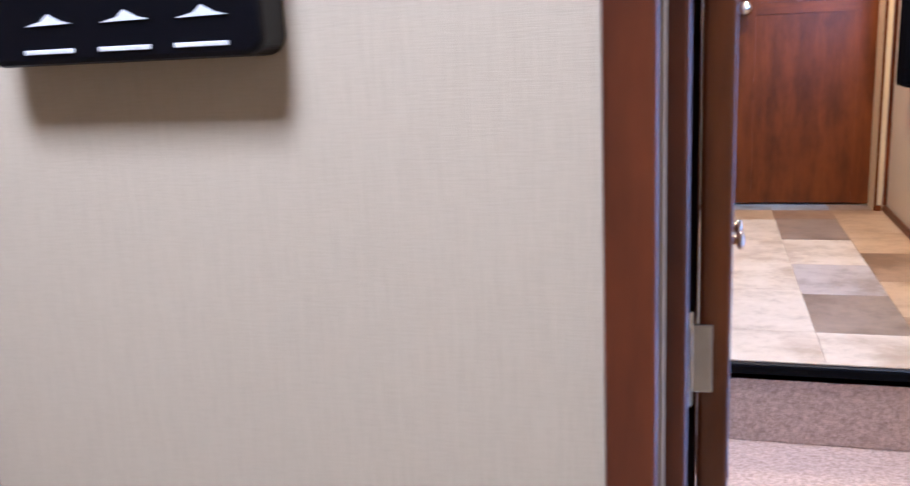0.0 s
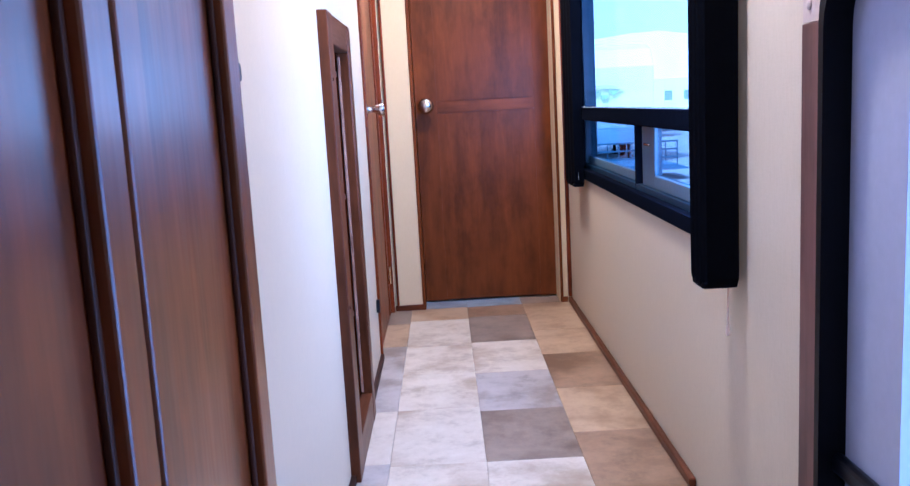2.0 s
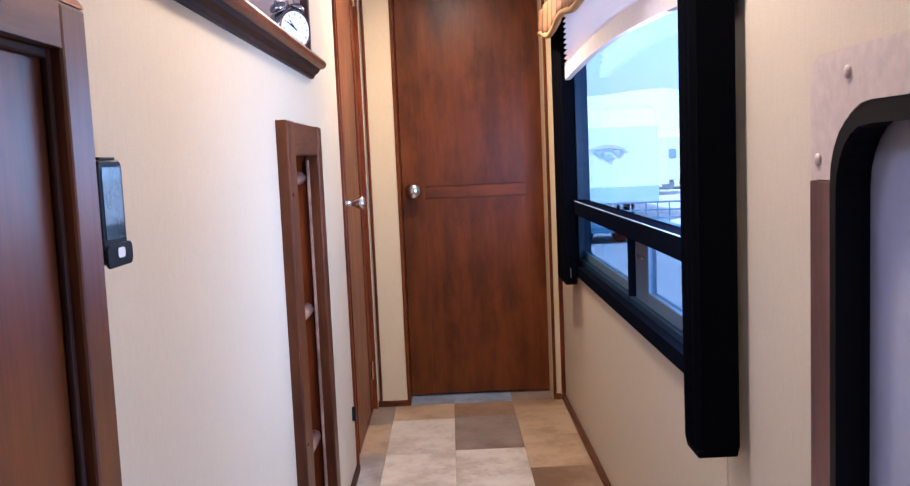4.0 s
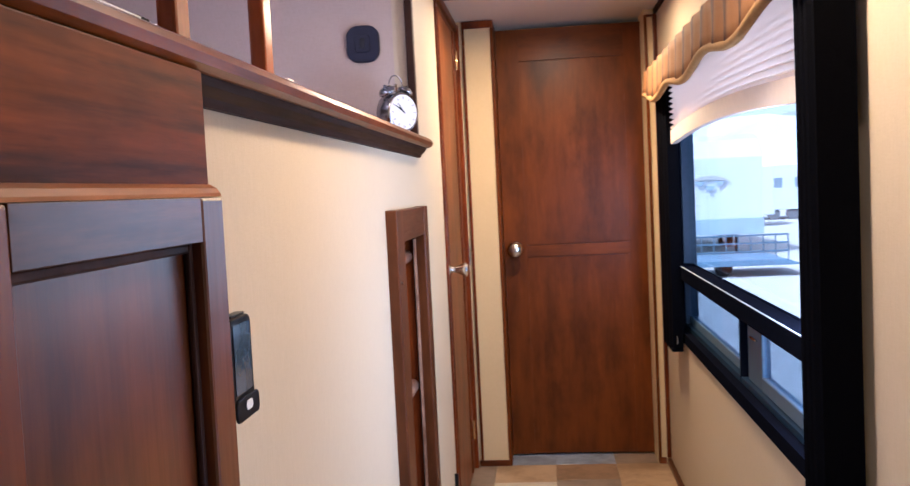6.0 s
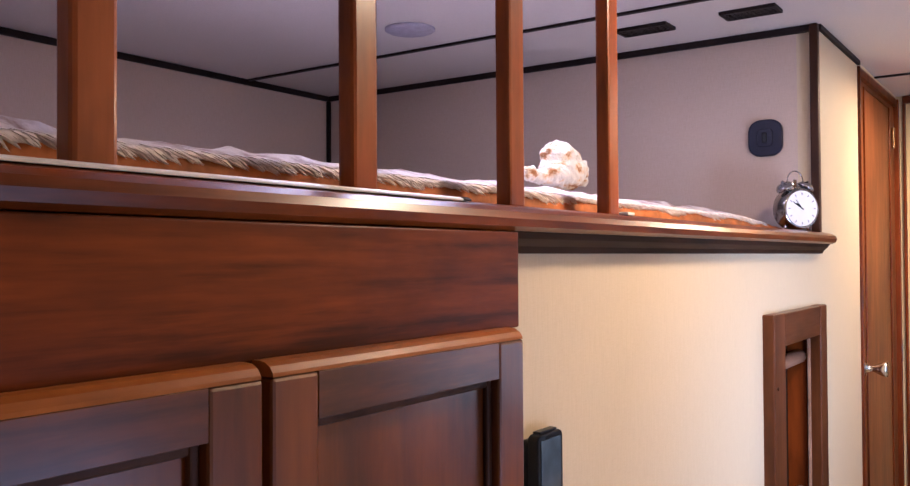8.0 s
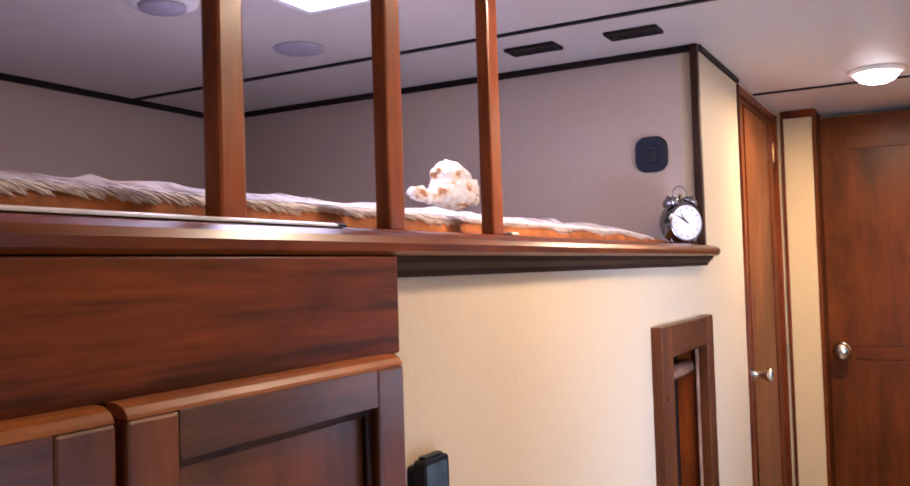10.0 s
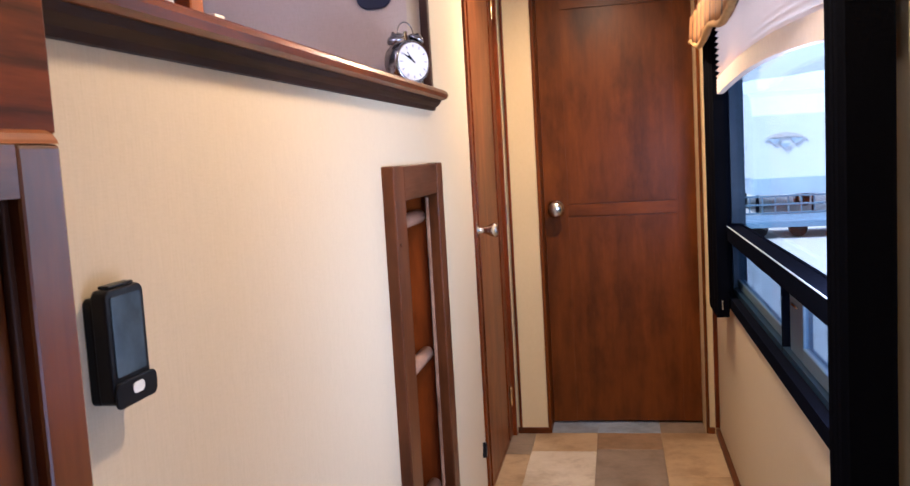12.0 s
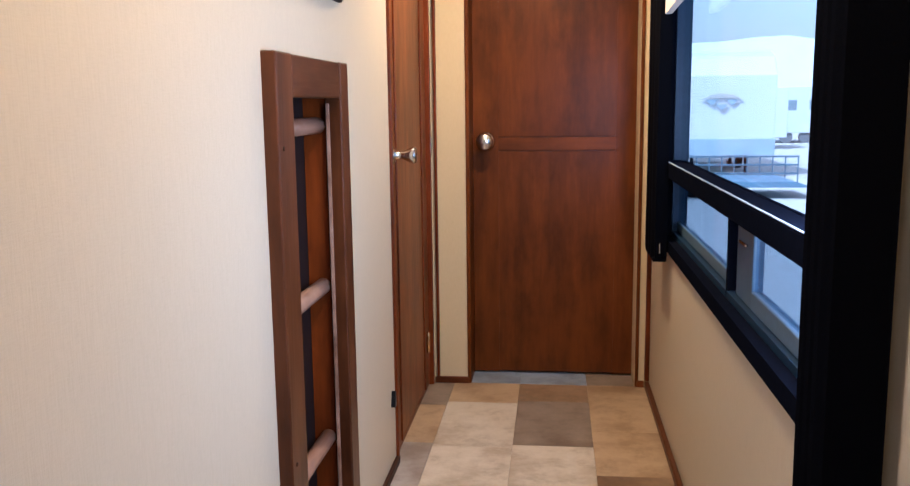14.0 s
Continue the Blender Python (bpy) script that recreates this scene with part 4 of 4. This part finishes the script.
# ---- bunk things ----
bed = thing("mattress", (-0.68, 1.55, 1.235), "bunk mattress under a rumpled brown and white quilt", "mattress")
one = bmesh.new()
NX, NY = 60, 110
grid = []
for i in range(NX + 1):
    row = []
    for j in range(NY + 1):
        fx, fy = i / NX, j / NY
        x, y = 0.088 - 1.55 * fx, 0.46 + 2.17 * fy
        edge = min(1.0, fx * NX / 4) ** 0.5
        far = min(1.0, (1 - fy) * NY / 10)
        z = 1.262 + (0.058 * edge) * (0.35 + 0.65 * far)
        z += (0.010 * noise.noise((x * 9, y * 11, 0)) + 0.005 * noise.noise((x * 30, y * 34, 4))) * edge
        row.append(one.verts.new((x + 0.006 * noise.noise((y * 22, 3, x * 4)), y, z)))
    grid.append(row)
for i in range(NX):
    for j in range(NY):
        one.faces.new((grid[i][j], grid[i][j + 1], grid[i + 1][j + 1], grid[i + 1][j]))
foot = [one.verts.new((v.co.x - 0.004, v.co.y, 1.238)) for v in grid[0]]
for j in range(NY):
    one.faces.new((grid[0][j], foot[j], foot[j + 1], grid[0][j + 1]))
bmesh.ops.recalc_face_normals(one, faces=one.faces)
part("quilt", one, QUILT, bed, smooth=True)
one = bmesh.new()
rings = []
for j in range(221):
    y = 0.455 + 2.185 * j / 220
    fall = 1.0 if y < 2.3 else max(0.45, 1 - (y - 2.3) * 1.6)
    w = 0.004 * noise.noise((y * 26, 1, 0)) + 0.002 * noise.noise((y * 70, 5, 0))
    rings.append([one.verts.new((0.086 + w + 0.012 * math.cos(a), y, 1.274 + (0.022 + 0.5 * w) * fall * math.sin(a) - 0.016 * (1 - fall))) for a in [2 * math.pi * i / 10 for i in range(10)]])
for a, b in zip(rings, rings[1:]):
    for i in range(10):
        one.faces.new((a[i], a[(i + 1) % 10], b[(i + 1) % 10], b[i]))
bmesh.ops.recalc_face_normals(one, faces=one.faces)
part("border", one, plain("quilt_border_cloth", (0.40, 0.135, 0.032), 0.8, grain=18, vary=0.7, relief=0.4), bed, "rust brown rolled border", True)
fleece_rng = random.Random(11)
fv, ff = [], []
for _ in range(1500):
    y = fleece_rng.uniform(0.47, 2.42)
    top = 1.298 - (0.0 if y < 2.25 else 0.06 * (y - 2.25))
    lean, drop = fleece_rng.uniform(0.004, 0.026), fleece_rng.uniform(0.006, 0.020) * (0.6 + 0.6 * noise.noise((y * 9, 0, 3)))
    a = Vector((0.070, y, top + fleece_rng.uniform(-0.002, 0.004)))
    b = Vector((0.094, y + 0.5 * lean, top - 0.25 * drop))
    c = Vector((0.101, y + lean, top - drop - 0.002))
    w = Vector((0, fleece_rng.uniform(0.0015, 0.0035), 0))
    n = len(fv)
    fv += [a - w, a + w, a + Vector((0.002, 0, -0.005)), b - w, b + w, b + Vector((-0.006, 0, -0.004)), c]
    ff += [(n, n + 3, n + 4, n + 1), (n + 1, n + 4, n + 5, n + 2), (n + 2, n + 5, n + 3, n), (n + 3, n + 6, n + 4), (n + 4, n + 6, n + 5), (n + 5, n + 6, n + 3), (n, n + 1, n + 2)]
one = bmesh.new()
fm = bpy.data.meshes.new("scratch")
fm.from_pydata(fv, [], ff)
one.from_mesh(fm)
bpy.data.meshes.remove(fm)
bmesh.ops.recalc_face_normals(one, faces=one.faces)
part("fleece_edge", one, plain("white_fleece", (0.84, 0.80, 0.80), 0.95, grain=90, vary=0.2, relief=0.5, spec=0.1), bed, "white fluffy fleece edge")
part("core", box(-1.46, 0.07, 0.47, 2.61, 1.2355, 1.2615), SHADE, bed)

def lump(bm, at, r, squash=(1, 1, 1), rough=0.12):
    one = bmesh.new()
    bmesh.ops.create_icosphere(one, subdivisions=3, radius=1)
    for v in one.verts:
        n = 1 + rough * noise.noise(v.co * 2.3 + Vector(at) * 40) + 0.5 * rough * noise.noise(v.co * 6 + Vector(at) * 20)
        v.co = Vector(at) + Vector((v.co.x * squash[0], v.co.y * squash[1], v.co.z * squash[2])) * r * n
    return merge(bm, one)


TX, TY, TZ = -0.157, 1.887, 1.408      # middle of the toy's head
toy = lump(None, (TX, TY + 0.015, TZ - 0.030), 0.044, (1.0, 1.35, 0.85))
for (u, v, w), r, sq in (((0, 0.004, 0.002), 0.035, (1, 1.15, 0.85)), ((0.01, 0.055, -0.022), 0.028, (1, 1.15, 0.85)), ((0, 0.095, -0.040), 0.018, (1, 1.4, 0.7)), ((0.01, -0.035, -0.036), 0.024, (1, 1.3, 0.8)), ((0.01, -0.085, -0.046), 0.019, (1, 1.7, 0.75)), ((0.01, -0.130, -0.042), 0.017, (1, 1.5, 0.8)), ((0.02, 0.030, 0.0), 0.016, (1, 1, 1)), ((0.02, -0.050, -0.038), 0.026, (1, 1.4, 0.8))):
    lump(toy, (TX + u, TY + v, TZ + w), r, sq, 0.25)
toy_ob = link("plush_toy", toy, PLUSH, True)
skin = toy_ob.modifiers.new("skin", "REMESH")
skin.mode, skin.voxel_size, skin.use_smooth_shade = "VOXEL", 0.004, True
solid = bpy.data.meshes.new_from_object(toy_ob.evaluated_get(bpy.context.evaluated_depsgraph_get()))
toy_ob.modifiers.clear()
toy_ob.data = solid
for v in solid.vertices:
    v.co += v.normal * 0.0035 * noise.noise(v.co * 130)
tagged(toy_ob, "white and brown plush toy lying on the quilt", "plush toy")

clock = thing("alarm_clock", (0.135, 2.55, 1.266), "chrome twin-bell alarm clock with a white face", "clock")
CM = Matrix.Translation((0.137, 2.548, 1.322)) @ Matrix.Rotation(radians(50), 4, "Z")


def turned(bm):
    bmesh.ops.transform(bm, matrix=CM, verts=bm.verts)
    return bm


part("case", turned(lathe([(0.044, 0.030), (0.050, 0.022), (0.050, -0.016), (0.046, -0.022), (0.043, -0.020)], (0, 0, 0), "y", 40)), DARKCHROME, clock, smooth=True)
face = part("face", turned(lathe([(0.0425, -0.0195), (0.0425, -0.0215)], (0, 0, 0), "y", 40)), CLOCKFACE, clock, "white clock face")
for k in range(12):
    a = radians(30 * k)
    m = box(-0.0012, 0.0012, -0.0225, -0.0217, 0.032, 0.038)
    bmesh.ops.rotate(m, cent=(0, 0, 0), matrix=Matrix.Rotation(a, 3, "Y"), verts=m.verts)
    part("hour_mark", turned(m), DISC, face, "dark hour mark")
for a, l, w in ((-52, 0.020, 0.0016), (-58, 0.030, 0.0011), (-40, 0.027, 0.0008)):
    m = box(-w, w, -0.0232, -0.0226, -0.004, l)
    bmesh.ops.rotate(m, cent=(0, 0, 0), matrix=Matrix.Rotation(radians(a), 3, "Y"), verts=m.verts)
    part("hand", turned(m), BLACK, face, "dark clock hand")
for s in (-1, 1):
    one = lathe([(0.022, 0.0), (0.021, 0.007), (0.015, 0.014), (0.005, 0.017), (0.003, 0.022)], (0, 0, 0), "z", 20)
    bmesh.ops.transform(one, matrix=CM @ Matrix.Translation((s * 0.026, 0.004, 0.048)) @ Matrix.Rotation(radians(s * 28), 4, "Y"), verts=one.verts)
    part("bell", one, DARKCHROME, clock, "chrome bell", True)
    one = lathe([(0.004, 0.0), (0.003, 0.030)], (0, 0, 0), "z", 10)
    bmesh.ops.transform(one, matrix=CM @ Matrix.Translation((s * 0.036, 0, -0.056)) @ Matrix.Rotation(radians(-s * 24), 4, "Y"), verts=one.verts)
    part("foot", one, DARKCHROME, clock, "chrome foot", True)
one = bmesh.new()
prev = None
for k in range(15):
    a = math.pi * k / 14
    c0 = Vector((0.022 * math.cos(a), 0.004, 0.066 + 0.026 * math.sin(a)))
    ring = [one.verts.new(c0 + Vector((0.0016 * math.cos(b) * math.cos(a), 0.0016 * math.sin(b), 0.0016 * math.cos(b) * math.sin(a)))) for b in [2 * math.pi * i / 6 for i in range(6)]]
    if prev:
        for i in range(6):
            one.faces.new((prev[i], prev[(i + 1) % 6], ring[(i + 1) % 6], ring[i]))
    prev = ring
part("handle", turned(one), DARKCHROME, clock, "thin wire handle", True)
part("hammer", turned(box(-0.004, 0.004, 0.001, 0.007, 0.050, 0.072, 0.002)), DARKCHROME, clock)
part("key", turned(lathe([(0.004, 0.030), (0.004, 0.038), (0.010, 0.040), (0.010, 0.044)], (-0.015, 0, 0), "y", 12)), DARKCHROME, clock, "winding key")

sp = thing("wall_speaker", (0.038, 2.66, 1.512), "dark navy rounded speaker on the bunk end wall", "speaker")
part("plate", prism(rounded(-0.005, 0.081, 1.466, 1.560, 0.030), "y", 2.646, 2.660, bevel=0.003), NAVY, sp)
part("boss", prism(rounded(0.018, 0.058, 1.490, 1.536, 0.010), "y", 2.641, 2.6455, bevel=0.002), NAVY, sp)
part("socket", box(0.032, 0.044, 2.6395, 2.6409, 1.500, 1.526, 0.002), BLACK, sp, "black socket")

# ---- ceiling things ----
hall = thing("ceiling_lamp", (0.553, 3.30, TOP), "lit round domed ceiling lamp in the hall", "ceiling lamp")
part("frame", lathe([(0.080, 0.0), (0.080, -0.007), (0.074, -0.012), (0.063, -0.012)], (0.553, 3.30, TOP), "z", 36), WHITE, hall, smooth=True)
part("diffuser", lathe([(0.062, -0.0121), (0.060, -0.020), (0.050, -0.032), (0.030, -0.040), (0.006, -0.043)], (0.553, 3.30, TOP), "z", 36), LAMPGLOW, hall, "glowing diffuser", True)
panel = thing("bunk_light_panel", (-0.25, 1.64, TOP), "bright square light panel in the bunk ceiling", "light panel")
part("frame", rim([(-0.465, 1.425), (-0.035, 1.425), (-0.035, 1.855), (-0.465, 1.855)], [(-0.45, 1.44), (-0.05, 1.44), (-0.05, 1.84), (-0.45, 1.84)], "z", TOP - 0.012, TOP), WHITE, panel)
part("diffuser", box(-0.45, -0.05, 1.44, 1.84, TOP - 0.010, TOP - 0.001), PANELGLOW, panel, "glowing diffuser")
main = thing("ceiling_lamp", (-0.10, -0.28, TOP), "lit square ceiling lamp in the main room", "ceiling lamp")
part("frame", rim(rounded(-0.30, 0.10, -0.48, -0.08, 0.03), rounded(-0.285, 0.085, -0.465, -0.095, 0.025), "z", TOP - 0.014, TOP), WHITE, main)
part("diffuser", prism(rounded(-0.285, 0.085, -0.465, -0.095, 0.025), "z", TOP - 0.016, TOP - 0.001), LAMPGLOW, main, "glowing diffuser")
stair = thing("ceiling_lamp", (0.66, 1.66, TOP), "lit square ceiling lamp above the steps", "ceiling lamp")
part("frame", rim(rounded(0.58, 0.74, 1.58, 1.74, 0.03), rounded(0.595, 0.725, 1.595, 1.725, 0.025), "z", TOP - 0.014, TOP), WHITE, stair)
part("diffuser", prism(rounded(0.595, 0.725, 1.595, 1.725, 0.025), "z", TOP - 0.016, TOP - 0.001, bevel=0.004), LAMPGLOW, stair, "glowing diffuser")
for x0, x1 in ((-0.268, -0.132), (0.000, 0.130)):
    v = thing("ceiling_vent", ((x0 + x1) / 2, 2.44, TOP), "dark slotted vent in the ceiling", "vent", "ceiling vents")
    part("frame", rim([(x0, 2.405), (x1, 2.405), (x1, 2.475), (x0, 2.475)], [(x0 + 0.008, 2.413), (x1 - 0.008, 2.413), (x1 - 0.008, 2.467), (x0 + 0.008, 2.467)], "z", TOP - 0.008, TOP), BATTEN, v)
    for k in range(5):
        y = 2.418 + 0.011 * k
        part("slat", box(x0 + 0.008, x1 - 0.008, y, y + 0.005, TOP - 0.007, TOP - 0.001), BLACK, v)
disc = thing("ceiling_speaker", (-0.685, 2.092, TOP), "flat round grey speaker in the bunk ceiling", "speaker", "ceiling discs")
part("grille", lathe([(0.064, 0.0), (0.064, -0.004), (0.056, -0.008), (0.01, -0.009)], (-0.685, 2.092, TOP), "z", 32), DISC, disc, smooth=True)
disc = thing("ceiling_detector", (-0.665, 1.632, TOP), "round grey detector with a white rim on the ceiling", "detector", "ceiling discs")
part("rim", lathe([(0.072, 0.0), (0.070, -0.010), (0.050, -0.014)], (-0.665, 1.632, TOP), "z", 32), WHITE, disc, "white rim", True)
part("grille", lathe([(0.048, -0.0141), (0.046, -0.022), (0.01, -0.024)], (-0.665, 1.632, TOP), "z", 32), DISC, disc, smooth=True)

# ---- outside ----
GRAVEL = plain("pale_gravel", (0.54, 0.52, 0.48), 0.9, grain=3, vary=0.12, relief=0.3)
PAINT = plain("trailer_white", (0.62, 0.66, 0.69), 0.35, grain=2, vary=0.03)
BLUEBAND = plain("trailer_blue_band", (0.33, 0.42, 0.50), 0.4, grain=2)
# emission stands in for the daylit haze over the hills
HILL_GLOW = glow("hill_haze_glow", (0.27, 0.30, 0.30), 1.0)
LEAF = plain("leaf", (0.11, 0.13, 0.09), 0.8)
DARKWIN = plain("dark_trailer_window", (0.22, 0.28, 0.32), 0.25)
TYRE = plain("dusty_tyre", (0.16, 0.17, 0.18), 0.8)
GROUND = -1.30
structure("ground", box(-400, 400, -400, 400, GROUND - 0.2, GROUND), GRAVEL, "pale gravel lot reaching the horizon", "ground")
tr = thing("parked_trailer", (5.9, 31.0, GROUND), "large white camping trailer with a blue lower band", "trailer")
part("body", prism([(28.0, -0.20), (27.9, 1.75), (28.3, 2.30), (28.9, 2.48), (36.0, 2.48), (36.0, -0.6), (29.6, -0.6), (29.2, -0.25)], "x", 4.60, 7.10, bevel=0.03), PAINT, tr)
part("band", box(4.58, 7.12, 27.95, 35.9, -0.62, -0.12, 0.02), BLUEBAND, tr, "blue lower band")
for y in (32.2, 33.2):
    for x in (4.7, 6.75):
        w = part("wheel", lathe([(0.34, 0), (0.36, 0.05), (0.36, 0.20), (0.34, 0.25)], (x, y, GROUND + 0.36), "x", 24), RUBBER, tr, smooth=True)
        part("rim", lathe([(0.2, -0.01), (0.2, 0.26)], (x, y, GROUND + 0.36), "x", 20), CHROME, w)
for x in (5.0, 6.7):
    part("landing_leg", box(x - 0.05, x + 0.05, 29.9, 30.0, GROUND, -0.5, 0.01), BLACKMETAL, tr)
emblem = [(-0.62, 0.16), (-0.30, 0.30), (0.0, 0.34), (0.30, 0.30), (0.62, 0.16), (0.22, 0.20), (0.0, 0.22), (-0.22, 0.20)]
part("emblem", prism([(5.52 + u, 0.88 + v) for u, v in emblem], "y", 27.86, 27.90), plain("emblem_grey", (0.45, 0.45, 0.42), 0.5), tr, "plain winged emblem shape")
for u, v in ((-0.30, 0.02), (0.30, 0.02), (0.0, -0.12)):
    part("emblem_mark", prism([(5.52 + u - 0.17, 0.92 + v + 0.10), (5.52 + u + 0.17, 0.92 + v + 0.10), (5.52 + u, 0.92 + v - 0.08)], "y", 27.86, 27.90), BLUEBAND, tr, "plain blue emblem shape")
for x, y, l, h in ((9.4, 44.0, 4.2, 2.9), (4.6, 52.0, 5.5, 3.4), (13.5, 50.0, 5.0, 3.0), (1.0, 48.0, 3.0, 2.8)):
    t2 = thing("far_trailer", (x, y, GROUND), "white camping trailer parked far across the lot", "trailer", "far trailers")
    part("body", prism([(x - l / 2, GROUND + 0.55), (x - l / 2, GROUND + h - 0.4), (x - l / 2 + 0.4, GROUND + h), (x + l / 2, GROUND + h), (x + l / 2, GROUND + 0.55)], "y", y, y + 2.5, bevel=0.04), PAINT, t2)
    part("window", box(x - 0.55, x - 0.05, y - 0.02, y + 0.05, GROUND + 1.75, GROUND + 2.3, 0.03), DARKWIN, t2, "dark window")
    part("window", box(x + 0.6, x + 1.2, y - 0.02, y + 0.05, GROUND + 1.75, GROUND + 2.3, 0.03), DARKWIN, t2, "dark window")
    for u in (-0.5, 0.5):
        part("wheel", lathe([(0.33, 0), (0.33, 0.25)], (x + u, y + 0.1, GROUND + 0.33), "y", 18), TYRE, t2)
RAILBLUE = plain("blue_grey_rail", (0.10, 0.16, 0.22), 0.5)
fence = thing("lot_fence", (6.0, 25.0, GROUND), "low dark metal rail fence across the lot", "fence")
for k in range(12):
    x = 3.4 + 0.33 * k
    part("post", box(x - 0.02, x + 0.012, 24.98, 25.02, GROUND, -0.45, 0.004), RAILBLUE, fence)
for z in (-0.50, -0.72, -0.95):
    part("rail", box(3.4, 7.05, 24.97, 25.03, z, z + 0.05, 0.008), RAILBLUE, fence)
hitch = thing("flat_trailer", (5.5, 22.5, GROUND), "low dark flat-deck trailer on the gravel", "trailer")
part("deck", prism([(3.2, -1.02), (6.6, -1.02), (6.2, -0.88), (3.2, -0.88)], "y", 22.0, 24.0, bevel=0.01), plain("blue_steel", (0.12, 0.20, 0.28), 0.4), hitch)
for x in (3.9, 4.8):
    part("wheel", lathe([(0.20, 0), (0.21, 0.04), (0.21, 0.18), (0.20, 0.22)], (x, 22.4, GROUND + 0.21), "y", 20), RUBBER, hitch)
# hill backdrop, self-lit with the haze colour
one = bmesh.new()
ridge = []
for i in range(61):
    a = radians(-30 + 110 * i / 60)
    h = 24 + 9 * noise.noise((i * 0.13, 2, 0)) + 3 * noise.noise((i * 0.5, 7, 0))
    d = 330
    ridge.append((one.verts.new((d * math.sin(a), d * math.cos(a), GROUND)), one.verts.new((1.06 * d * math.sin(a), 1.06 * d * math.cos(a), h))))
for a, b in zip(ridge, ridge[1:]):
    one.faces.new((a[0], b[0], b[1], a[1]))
structure("backdrop_hills", one, HILL_GLOW, "wooded hills beyond the lot, glowing to imitate haze", "hills")


def tree(x, y, h, seed):
    rng = random.Random(seed)
    root = thing("tree", (x, y, GROUND), "leafy green tree far behind the trailers", "tree", "far trees")
    trunk = lathe([(0.16, 0), (0.12, h * 0.35), (0.06, h * 0.8)], (x, y, GROUND), "z", 10)
    for _ in range(7):
        a, z = rng.uniform(0, 6.28), rng.uniform(0.35, 0.7) * h
        limb = lathe([(0.05, 0), (0.015, h * 0.3)], (0, 0, 0), "z", 6)
        bmesh.ops.transform(limb, matrix=Matrix.Translation((x, y, GROUND + z)) @ Matrix.Rotation(a, 4, "Z") @ Matrix.Rotation(radians(50), 4, "X"), verts=limb.verts)
        merge(trunk, limb)
    part("trunk", trunk, CHERRY_Z, root)
    me_v, me_f = [], []
    for _ in range(2600):
        d = Vector((rng.gauss(0, 1), rng.gauss(0, 1), rng.gauss(0, 1))).normalized() * rng.uniform(0.3, 1.0)
        d *= 1 + 0.35 * noise.noise(d * 2 + Vector((seed, 0, 0)))
        c = Vector((x + d.x * h * 0.30, y + d.y * h * 0.30, GROUND + h * 0.66 + d.z * h * 0.34))
        u = Vector((rng.uniform(-1, 1), rng.uniform(-1, 1), rng.uniform(-1, 1))).normalized() * 0.16
        w = u.cross(Vector((rng.uniform(-1, 1), rng.uniform(-1, 1), rng.uniform(-1, 1)))).normalized() * 0.09
        n = len(me_v)
        me_v += [c - u, c + w, c + u, c - w]
        me_f.append((n, n + 1, n + 2, n + 3))
    me = bpy.data.meshes.new("crown")
    me.from_pydata(me_v, [], me_f)
    me.materials.append(LEAF)
    ob = new("crown", me)
    ob.parent = root
    ob.matrix_parent_inverse = Matrix.Translation(-BASE[root])


for i, (x, y, h) in enumerate(((14.0, 84, 6.0), (10.5, 92, 5.4))):
    tree(x, y, h, i + 3)
